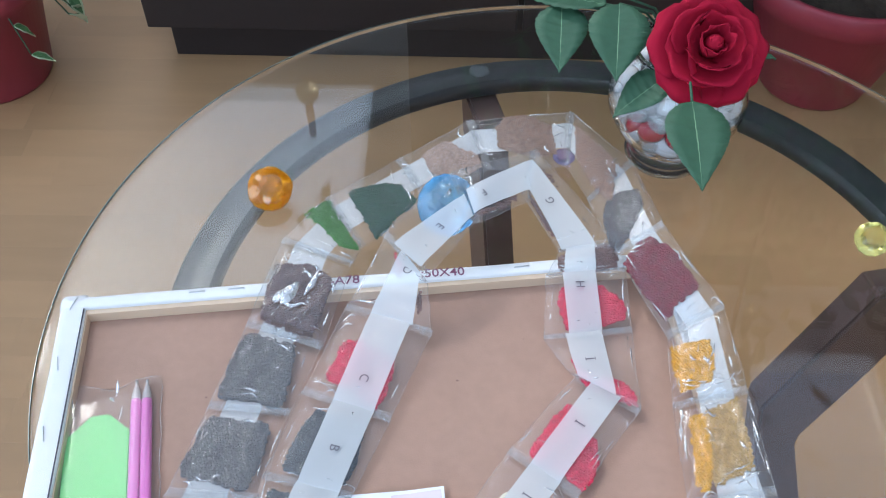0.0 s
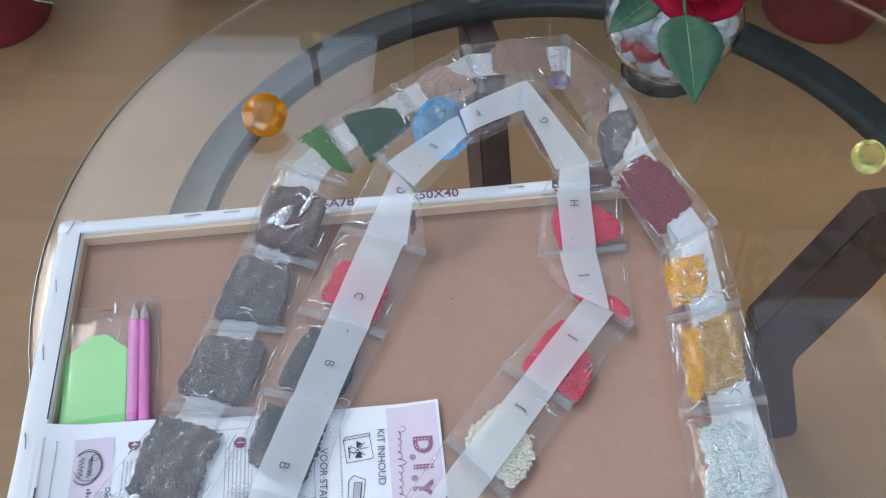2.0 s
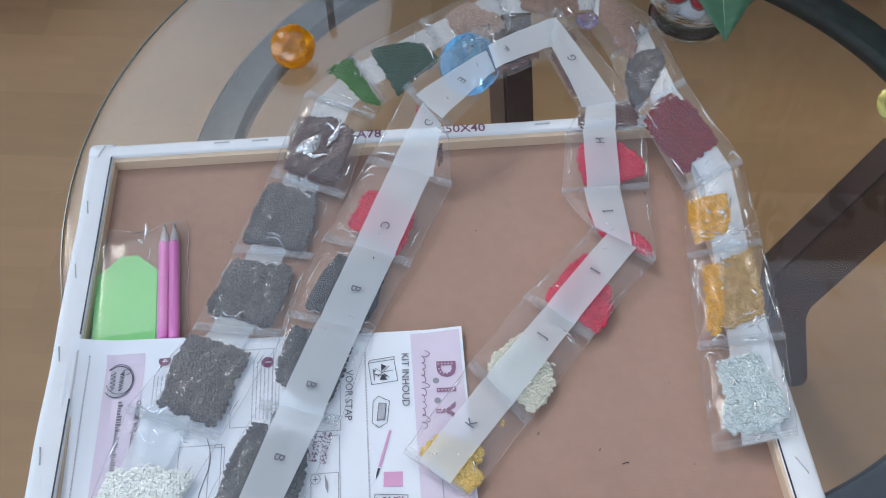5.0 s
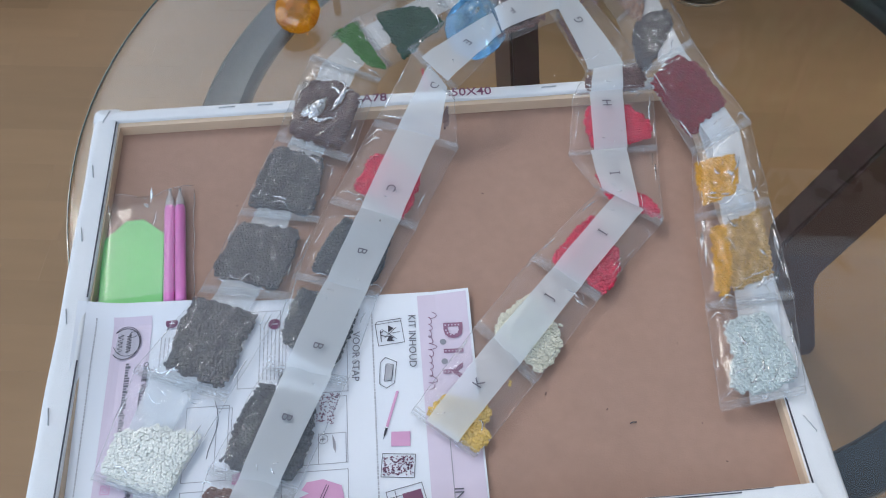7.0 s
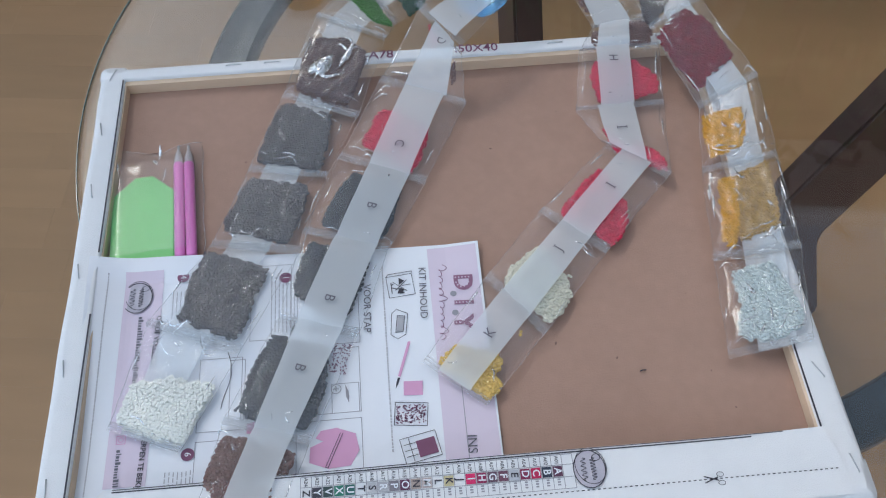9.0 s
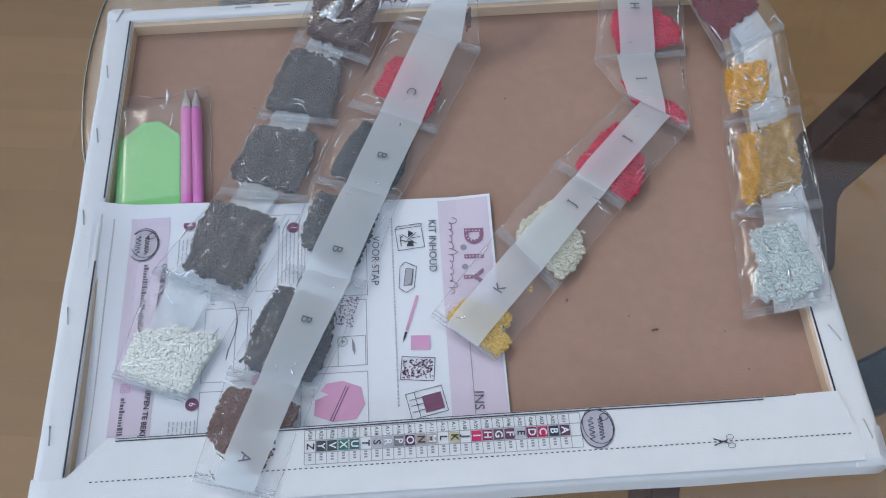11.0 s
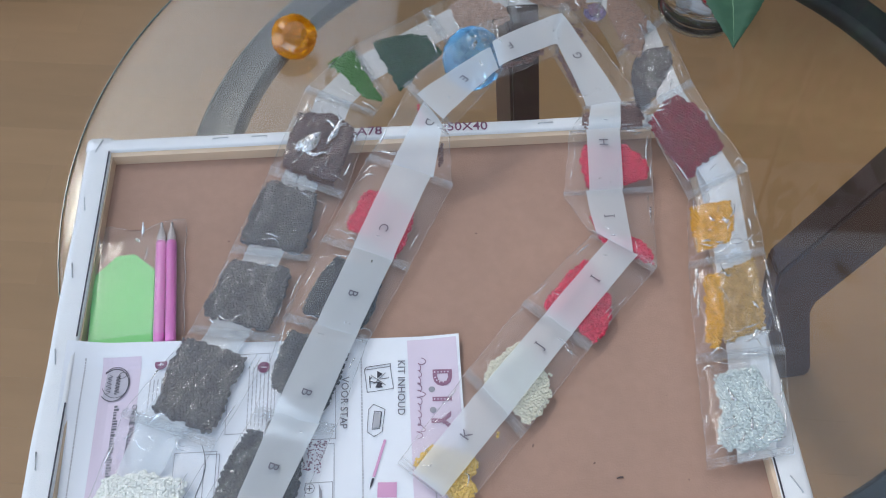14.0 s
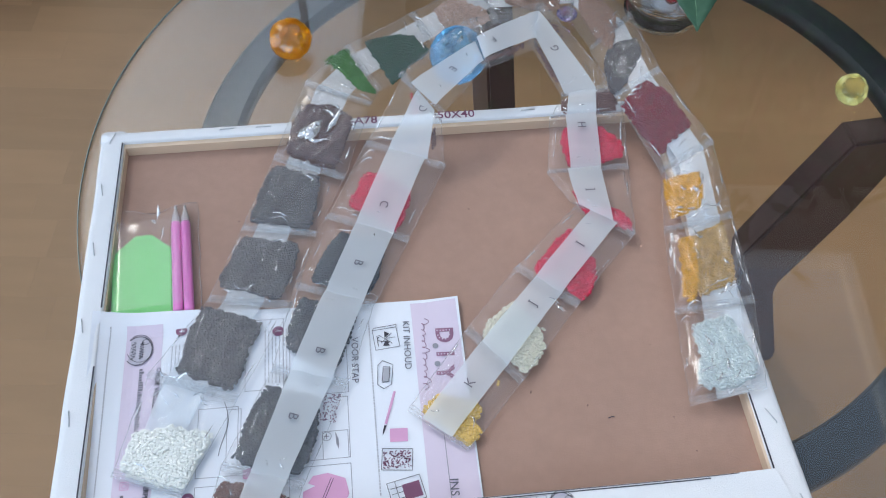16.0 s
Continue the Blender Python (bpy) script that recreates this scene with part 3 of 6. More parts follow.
def chart():
    t = CANVAS
    flap = part("printed_flap", sheet(-0.237, 0.237, -0.197, -0.1545, flap_z, 60, 12, flap_outline), M_CANVAS, t, "white canvas flap printed with a colour key table", True)
    bm = bmesh.new()

    def stripe(bm, x0, x1, y0, y1, k=8, up=0.0003):
        vs = [[bm.verts.new((x0 + (x1 - x0) * i / k, y, flap_z(x0 + (x1 - x0) * i / k, y) + up)) for i in range(k + 1)] for y in (y0, y1)]
        for i in range(k):
            bm.faces.new((vs[0][i], vs[0][i + 1], vs[1][i + 1], vs[1][i]))

    stripe(bm, -0.203, 0.185, -0.1568, -0.1560, 40)
    stripe(bm, -0.203, 0.205, -0.1552, -0.1547, 40)
    part("border_line", bm, M_INK, flap)
    bm = bmesh.new()
    x = -0.215
    while x < 0.231:
        stripe(bm, x, x + 0.0016, -0.1809, -0.1803, 1)
        x += 0.0032
    tagged(part("cut_line", bm, M_INK, flap), kind="stuff")
    # table of 24 colour codes and a heading column
    X0, X1, Y0, Y1, YA, YB = -0.0905, 0.0735, -0.1785, -0.1574, -0.1714, -0.1638
    bm = bmesh.new()
    nc = 25
    for k in range(nc + 1):
        x = X0 + (X1 - X0) * k / nc
        stripe(bm, x - 0.00018, x + 0.00018, Y0, Y1, 1)
    for y in (Y0, YA, YB, Y1):
        stripe(bm, X0, X1, y - 0.00018, y + 0.00018, 24)
    part("table_grid", bm, M_GREYINK, flap)
    tones = {"Y": (0.06, 0.06, 0.08), "V": (0.05, 0.08, 0.08), "X": (0.03, 0.20, 0.14), "U": (0.04, 0.15, 0.14), "S": (0.5, 0.5, 0.52), "R": (0.45, 0.45, 0.48), "P": (0.22, 0.2, 0.23),
             "O": (0.13, 0.04, 0.09), "N": (0.45, 0.36, 0.32), "M": (0.5, 0.42, 0.4), "K": (0.6, 0.52, 0.3), "I": (0.62, 0.02, 0.12), "H": (0.30, 0.03, 0.10), "G": (0.16, 0.09, 0.13),
             "F": (0.16, 0.06, 0.10), "E": (0.55, 0.56, 0.6), "D": (0.26, 0.03, 0.09), "C": (0.55, 0.02, 0.1), "B": (0.04, 0.05, 0.08), "A": (0.13, 0.05, 0.09)}
    dark = set("YVXUPOIHGFDCBARM")
    for k, ch in enumerate("ZYVXUTSRPONMLKJIHGFEDCBA"):
        x = X0 + (X1 - X0) * (k + 0.5) / nc
        hw = (X1 - X0) / nc / 2 - 0.0004
        if ch in tones:
            bm = bmesh.new()
            stripe(bm, x - hw, x + hw, YA + 0.0006, YB - 0.0006, 1, 0.00032)
            part("colour_square", bm, mat("key_ink_" + ch.lower(), tones[ch], 0.6, grain=0.05), flap)
        z = flap_z(x, -0.166) + 0.0006
        lettering("key_letter", ch, pose(x, (YA + YB) / 2, z, 0, 0, -92), 0.0062, M_PAPER if ch in dark else M_INK, flap, 0.0001)
        lettering("key_code", "A%02d" % (24 - k), pose(x, (YB + Y1) / 2, z - 0.0002, 0, 0, -92), 0.0032, M_INK, flap)
        bm = bmesh.new()
        for q in range(3):
            stripe(bm, x - 0.0009, x + 0.0009, Y0 + 0.0022 + q * 0.0016, Y0 + 0.0032 + q * 0.0016, 1)
        part("number_bar", bm, M_GREYINK, flap)
    # oval maker's mark as plain rings, and the scissors sign
    mark(flap, 0.0828, -0.1680, flap_z(0.083, -0.168) + 0.0005, 0.0095, 0.0115)
    sc = bmesh.new()
    for s in (1, -1):
        merge(sc, ring_bm(0.0022, 0.0016, 0.0003), pose(0.0045, s * 0.0026, 0))
        box(sc, -0.006, 0.003, -0.0003, 0.0003, 0, 0.0002, 0, pose(0, 0, 0, 0, 0, s * 20))
    ob = part("scissors_mark", sc, M_INK, flap)
    ob.matrix_local = pose(0.1555, -0.1807, flap_z(0.1555, -0.18) + 0.0004)


def ring_bm(rx, ry, w, n=32):
    bm = bmesh.new()
    a = [bm.verts.new((rx * math.cos(2 * math.pi * k / n), ry * math.sin(2 * math.pi * k / n), 0)) for k in range(n)]
    b = [bm.verts.new(((rx - w) * math.cos(2 * math.pi * k / n), (ry - w) * math.sin(2 * math.pi * k / n), 0)) for k in range(n)]
    for k in range(n):
        bm.faces.new((a[k], a[(k + 1) % n], b[(k + 1) % n], b[k]))
    return bm


M_MARK = mat("mark_grey", (0.50, 0.47, 0.53), 0.6, grain=0.25, scale=300)


def mark(parent, x, y, z, rx, ry):
    m = part("maker_mark", lathe([(0, 0), (1, 0), (1, 0.0001), (0, 0.0001)], 36), M_MARK, parent, "grey oval maker's mark")
    m.matrix_local = pose(x, y, z) @ Matrix.Diagonal((rx, ry, 1, 1))
    bm = ring_bm(rx * 1.04, ry * 1.04, 0.0006)
    merge(bm, ring_bm(rx * 0.98, ry * 1.0, 0.0004), pose(rx * 0.1, ry * 0.16, 0.0001, 0, 0, 12))
    merge(bm, ring_bm(rx * 0.30, ry * 0.2, 0.0004), pose(rx * 0.52, ry * 0.60, 0.0001, 0, 0, 20))
    for dx, w, f in ((-0.35, 0.62, 5.0), (0.25, 0.60, 7.0)):
        pts = [(dx * rx + rx * 0.17 * math.sin(f * q), ry * (w - 2 * w * q / 6.3), 0.0002) for q in [k * 0.15 for k in range(43)]]
        merge(bm, tube(pts, 0.00018, 4))
    o = part("mark_outline", bm, M_INK, parent)
    o.matrix_local = pose(x, y, z + 0.0003)


chart()

# ---- instruction leaflet ----
LX0, LX1, LY0, LY1 = -0.237, 0.0335, -0.175, 0.0165


def leaf_z(x, y):
    z = ZP + 0.0022 + 0.0007 * math.sin(x * 25) + 0.0006 * math.sin(y * 30 + 1)
    a, b = max(0.0, min(1.0, (y + 0.004) / 0.014)), max(0.0, min(1.0, (-0.140 - x) / 0.022))
    z += 0.0040 * a * a * (3 - 2 * a) * b * b * (3 - 2 * b)
    k = (-0.205 - x) / 0.03
    if k > 0:
        z += (ZC + 0.001 - z) * min(1, k) ** 1.5 * max(0.0, min(1.0, (y + 0.13) / 0.10))
    if x > 0.01 and y > -0.02:
        z += 0.003 * ((x - 0.01) / 0.0235) * (y + 0.02) / 0.035
    return z


def leaf_outline(co):
    s = (co.y - LY0) / (LY1 - LY0)
    u = (co.x - LX0) / (LX1 - LX0)
    left = -0.231 - 0.006 * s
    right = 0.0335 + 0.001 * s
    return Vector((left + u * (right - left), co.y + s * (0.0005 - 0.0075 * u), 0))


def leaflet():
    t = part("instruction_leaflet", sheet(LX0, LX1, LY0, LY1, leaf_z, 60, 40, leaf_outline), M_PAPER, None, "", True)
    tagged(t, "white printed instruction leaflet with lilac bands lying on the canvas back", "leaflet")

    def patch(bm, x0, x1, y0, y1, up=0.0003, kx=6, ky=6):
        vs = []
        for j in range(ky + 1):
            row = []
            for i in range(kx + 1):
                x, y = x0 + (x1 - x0) * i / kx, y0 + (y1 - y0) * j / ky
                row.append(bm.verts.new((x, y, leaf_z(x, y) + up)))
            vs.append(row)
        for j in range(ky):
            for i in range(kx):
                bm.faces.new((vs[j][i], vs[j][i + 1], vs[j + 1][i + 1], vs[j + 1][i]))

    def band(name, x0, x1, y0, y1, material, up=0.0003, label=""):
        bm = bmesh.new()
        patch(bm, x0, x1, y0, y1, up, max(1, int((x1 - x0) / 0.003)), max(1, int((y1 - y0) / 0.003)))
        return part(name, bm, material, t, label)

    band("title_band", -0.0020, 0.0325, LY0, 0.0075, M_LILAC, 0.0003, "pale lilac title band")
    band("margin_band", -0.2125, -0.1865, -0.150, 0.005, M_LILAC, 0.0003, "pale lilac margin band")

    def write(name, text, x, y, size, material, bold=0.0, ang=-92):
        lettering(name, text, pose(x, y, leaf_z(x, y) + 0.0008, 0, 0, ang), size, material, t, bold)

    write("title_letter", "D", 0.0205, -0.0225, 0.0175, M_TITLE, 0.0007)
    write("title_letter", "I", 0.0195, -0.0385, 0.0175, M_TITLE, 0.0007)
    write("title_letter", "Y", 0.0180, -0.0540, 0.0175, M_TITLE, 0.0007)
    for y in (-0.0310, -0.0460):
        d = part("title_dot", lathe([(0, 0), (0.0022, 0), (0.0022, 0.0001), (0, 0.0001)], 16), M_GREYINK, t)
        d.matrix_local = pose(0.0135, y, leaf_z(0.0135, y) + 0.0006)
    # pale dots set into the title letters
    dots = {-0.0225: [(-0.0040, 0.0023 * k) for k in range(-2, 3)] + [(-0.0008 + 0.0045 * math.sin(a), 0.0044 * math.cos(a)) for a in (0.2, 0.75, 1.3, 1.85, 2.4, 2.95)],
            -0.0385: [(0, 0.0023 * k) for k in range(-2, 3)], -0.0540: [(0, -0.0046), (0, -0.0022), (-0.0016, 0.0006), (-0.0032, 0.0030), (0.0016, 0.0006), (0.0032, 0.0030)]}
    for (y, pts), x in zip(dots.items(), (0.0205, 0.0195, 0.0180)):
        bm = bmesh.new()
        for a, b in pts:
            merge(bm, lathe([(0, 0), (0.00055, 0), (0.00055, 0.0001), (0, 0.0001)], 8), pose(a, b, 0))
        part("inlay", bm, M_LILAC, t, "pale dotted inlay").matrix_local = pose(x, y, leaf_z(x, y) + 0.0009, 0, 0, -92)
    write("heading", "KIT INHOUD", -0.0075, -0.0280, 0.0071, M_HEAD, 0.0)
    write("heading", "VOOR STAP", -0.0465, -0.0365, 0.0071, M_HEAD, 0.0)
    write("heading", "OM DE VOLLEDIGE", -0.1885, -0.0500, 0.0047, M_INK, 0.0001)
    write("heading", "WERPEN TE BEKIJKEN", -0.1905, -0.138, 0.0047, M_INK, 0.0001)
    write("heading", "INS", 0.0150, -0.141, 0.0085, M_HEAD, 0.0)
    # flowing script line under the title: a plain pen stroke
    pts = []
    for k in range(190):
        q = k * 0.12
        tall = 0.0011 + 0.0022 * max(0.0, math.cos(0.62 * q)) ** 4
        pts.append((0.0055 + tall * (math.sin(3.3 * q) + 0.6) + 0.0004 * math.sin(1.7 * q) - 0.00012 * q, -0.008 - 0.0026 * q + 0.0015 * math.cos(3.3 * q + 0.5) * (0.8 + 0.3 * math.sin(1.1 * q))))
    part("script_stroke", tube([(x, y, leaf_z(x, y) + 0.0006) for x, y in pts], 0.00022, 4), M_TITLE, t, "flowing plum script line")
    # numbered discs
    for ch, x, y in (("4", -0.1730, -0.0010), ("1", -0.1020, -0.0070), ("6", -0.1620, -0.132)):
        d = part("number_disc", lathe([(0, 0), (0.0042, 0), (0.0042, 0.0001), (0, 0.0001)], 24), M_PLUM, t)
        d.matrix_local = pose(x, y, leaf_z(x, y) + 0.0006)
        write("disc_number", ch, x, y, 0.0060, M_PAPER)
    # unreadable small print as bars
    rnd = random.Random(8)
    fine = bmesh.new()
    for x0, n, ya, yb in ((-0.1795, 5, -0.012, -0.060), (-0.112, 7, -0.005, -0.050), (-0.1755, 7, -0.142, -0.172)):
        for k in range(n):
            y = ya - rnd.uniform(0, 0.001)
            while y > yb:
                w = rnd.uniform(0.002, 0.006)
                patch(fine, x0 + k * 0.0026, x0 + k * 0.0026 + 0.0007, y - w, y, 0.0003, 1, 2)
                y -= w + 0.0009
    for x0, wd, ya, yb in ((-0.2235, 0.0009, 0.004, -0.168), (-0.0345, 0.0010, -0.004, -0.142)):
        y = ya
        while y > yb:
            w = rnd.uniform(0.0005, 0.0022)
            patch(fine, x0 - wd / 2, x0 + wd / 2, y - w, y, 0.0003, 1, 2)
            y -= w + 0.0006
    tagged(part("small_print", fine, M_FINE, t), kind="stuff")
    big = bmesh.new()
    for x0, y, n in ((-0.2015, -0.030, 34), (-0.2065, -0.125, 13)):
        for k in range(n):
            w = rnd.uniform(0.0007, 0.0019)
            tall = rnd.choice((0.0022, 0.0022, 0.0034))
            patch(big, x0, x0 + tall, y - w, y, 0.0006, 1, 2)
            y -= w + 0.0007
    tagged(part("web_line", big, M_HEAD, t, "line of bold printed bars"), kind="stuff")
    mark(t, -0.2035, -0.0150, leaf_z(-0.2, -0.015) + 0.0008, 0.0098, 0.0118)
    sq = part("camera_icon", merge(ring_bm(0.0042, 0.0042, 0.0007, 4), ring_bm(0.0018, 0.0018, 0.0005), pose(0, 0, 0.0001)), M_PINK, t)
    sq.matrix_local = pose(-0.2045, -0.1185, leaf_z(-0.2, -0.118) + 0.0006, 0, 0, 45)
    # panels round the step drawings
    pan = bmesh.new()

    def frame_rect(x0, x1, y0, y1, w=0.0004):
        patch(pan, x0, x1, y0, y0 + w, 0.0003, 8, 1)
        patch(pan, x0, x1, y1 - w, y1, 0.0003, 8, 1)
        patch(pan, x0, x0 + w, y0, y1, 0.0003, 1, 8)
        patch(pan, x1 - w, x1, y0, y1, 0.0003, 1, 8)

    for r in ((-0.126, -0.098, -0.055, 0.004), (-0.094, -0.052, -0.062, -0.012), (-0.095, -0.053, -0.112, -0.065), (-0.095, -0.053, -0.172, -0.116),
              (-0.158, -0.130, -0.118, -0.066), (-0.158, -0.128, -0.172, -0.124), (-0.072, -0.054, -0.112, -0.091), (-0.138, -0.128, -0.112, -0.068)):
        frame_rect(*r)
    for x0, x1, y0, y1 in ((0.0122, 0.0127, -0.160, -0.093),):
        patch(pan, x0, x1, y0, y1, 0.0006, 1, 6)
    tagged(part("panel_outline", pan, M_GREYINK, t), kind="stuff")
    # drawings of the kit: picture, tray, pen, wax square, bag, cloth
    def flat(name, outline, x, y, ang, material, up=0.0005, label=""):
        ob = part(name, prism(outline, 0, 0.0001), material, t, label)
        ob.matrix_local = pose(x, y, leaf_z(x, y) + up, 0, 0, ang)
        return ob

    def lines(name, segs, x, y, ang, material=M_INK, w=0.00019):
        bm = bmesh.new()
        for a, b, c, d in segs:
            L, an = math.hypot(c - a, d - b), math.atan2(d - b, c - a)
            box(bm, 0, L, -w, w, 0, 0.0001, 0, pose(a, b, 0) @ Matrix.Rotation(an, 4, "Z"))
        ob = part(name, bm, material, t)
        ob.matrix_local = pose(x, y, leaf_z(x, y) + 0.0006, 0, 0, ang)

    sqr = lambda a, b: [(-a, -b, a, -b), (a, -b, a, b), (a, b, -a, b), (-a, b, -a, -b)]
    lines("picture_drawing", sqr(0.0085, 0.009) + [(-0.0105, -0.0075, -0.0085, -0.009), (-0.0105, -0.0075, -0.0105, 0.0095), (-0.0105, 0.0095, -0.0085, 0.009), (-0.004, -0.005, 0.005, 0.004), (-0.004, 0.005, 0.003, -0.004), (0, 0.001, 0, 0.007)], -0.0225, -0.021, -84)
    flat("sail_drawing", [(-0.004, 0), (0, 0.002), (0.001, -0.003)], -0.0215, -0.018, -60, M_INK)
    flat("palm_drawing", [(-0.003, -0.001), (0.0, 0.002), (0.003, 0.0), (0.001, -0.001), (0.002, -0.003), (-0.001, -0.002)], -0.0225, -0.025, 20, M_INK)
    lines("tray_drawing", [(-0.011, -0.003, -0.007, -0.006), (-0.007, -0.006, 0.009, -0.005), (0.009, -0.005, 0.012, 0.0), (0.012, 0.0, 0.008, 0.005), (0.008, 0.005, -0.008, 0.005), (-0.008, 0.005, -0.011, -0.003), (-0.006, -0.002, 0.007, -0.002), (0.007, -0.002, 0.006, 0.003), (0.006, 0.003, -0.006, 0.003), (-0.006, 0.003, -0.006, -0.002)], -0.0250, -0.0505, -98)
    flat("tray_well_drawing", [(-0.0055, -0.0018), (0.0062, -0.0018), (0.0054, 0.0026), (-0.0055, 0.0026)], -0.0250, -0.0505, -98, M_FINE)
    lines("palm_trunk_drawing", [(-0.001, -0.006, 0.0005, -0.003), (0.0005, -0.003, 0.001, 0.001), (-0.005, -0.006, 0.004, -0.0065), (-0.004, -0.0045, -0.0025, -0.0060)], -0.0225, -0.0225, -84, M_INK, 0.0003)
    flat("pen_drawing", [(-0.013, -0.0009), (0.013, -0.0009), (0.0136, 0), (0.013, 0.0009), (-0.013, 0.0009)], -0.0235, -0.0775, 72, M_PINK)
    flat("pen_tip_drawing", [(-0.004, 0), (0.0, -0.0007), (0.004, -0.0008), (0.004, 0.0008), (0, 0.0007)], -0.0290, -0.0945, 72, M_INK)
    flat("wax_drawing", [(-0.0062, -0.005), (0.0062, -0.005), (0.0062, 0.005), (-0.0062, 0.005)], -0.0190, -0.0990, -3, M_PINK, label="pink wax square print")
    spk = bmesh.new()
    for k in range(150):
        box(spk, -0.0006, 0.0006, -0.0003, 0.0003, 0, 0.0001, 0, pose(rnd.uniform(-0.0095, 0.0095), rnd.uniform(-0.0065, 0.0065), 0, 0, 0, rnd.uniform(0, 180)))
    ob = part("bead_bag_drawing", spk, M_PLUM, t)
    tagged(ob, kind="stuff")
    ob.matrix_local = pose(-0.0215, -0.1170, leaf_z(-0.0215, -0.1170) + 0.0005, 0, 0, -6)
    lines("bag_outline", sqr(0.0105, 0.0078), -0.0215, -0.1170, -6)
    flat("cloth_drawing", [(-0.006, -0.0055), (0.006, -0.0055), (0.006, 0.0055), (-0.006, 0.0055)], -0.0130, -0.1400, 12, M_PLUM)
    lines("cloth_outline", sqr(0.0115, 0.0085) + [(-0.010, -0.004, -0.002, -0.004), (-0.010, 0, -0.002, 0), (-0.010, 0.004, -0.002, 0.004), (-0.006, -0.008, -0.006, 0.008)], -0.0170, -0.1400, 12)
    flat("pink_sketch", [(-0.016, -0.010), (-0.004, -0.014), (0.010, -0.012), (0.015, -0.002), (0.012, 0.009), (0.0, 0.013), (-0.010, 0.011), (-0.013, 0.006), (-0.008, 0.004), (-0.016, 0.0)], -0.070, -0.135, -4, M_PINK, 0.0004, "soft pink step drawing")
    flat("pink_sketch", [(-0.005, -0.003), (0.004, -0.004), (0.006, 0.002), (0.0, 0.005), (-0.005, 0.003)], -0.121, -0.118, 0, M_PINK, 0.0004)
    lines("stylus_sketch", [(-0.012, -0.0008, 0.012, -0.0008), (-0.012, 0.0008, 0.012, 0.0008), (-0.012, -0.0008, -0.012, 0.0008)], -0.071, -0.137, 66)
    spk = bmesh.new()
    for k in range(120):
        box(spk, -0.0005, 0.0005, -0.0003, 0.0003, 0, 0.0001, 0, pose(rnd.uniform(-0.006, 0.006), rnd.uniform(-0.011, 0.011), 0, 0, 0, rnd.uniform(0, 180)))
    ob = tagged(part("bead_pile_drawing", spk, M_PLUM, t), kind="stuff")
    ob.matrix_local = pose(-0.066, -0.073, leaf_z(-0.066, -0.073) + 0.0005, 0, 0, -12)
    flat("lens_sketch", [(-0.001, 0.007), (0.001, 0.002), (0.0014, -0.002), (0.001, -0.006), (-0.0006, -0.002), (-0.0008, 0.003)], -0.0620, -0.0990, 0, M_GREYINK)
    z = lines("plus_sign", [(-0.0018, 0, 0.0018, 0), (0, -0.0018, 0, 0.0018)], -0.069, -0.095, 0)
    rg = part("plus_ring", ring_bm(0.0034, 0.0034, 0.0004), M_GREYINK, t)
    rg.matrix_local = pose(-0.069, -0.095, leaf_z(-0.069, -0.095) + 0.0006)
    pts = [(-0.140 + 0.003 * math.sin(k * 0.5), -0.062 - 0.0045 * k) for k in range(10)]
    part("sketch_curve", tube([(x, y, leaf_z(x, y) + 0.0004) for x, y in pts], 0.0002, 4), M_INK, t)


leaflet()

# ---- tool bag: wax tray card and two pens in a clear sleeve ----


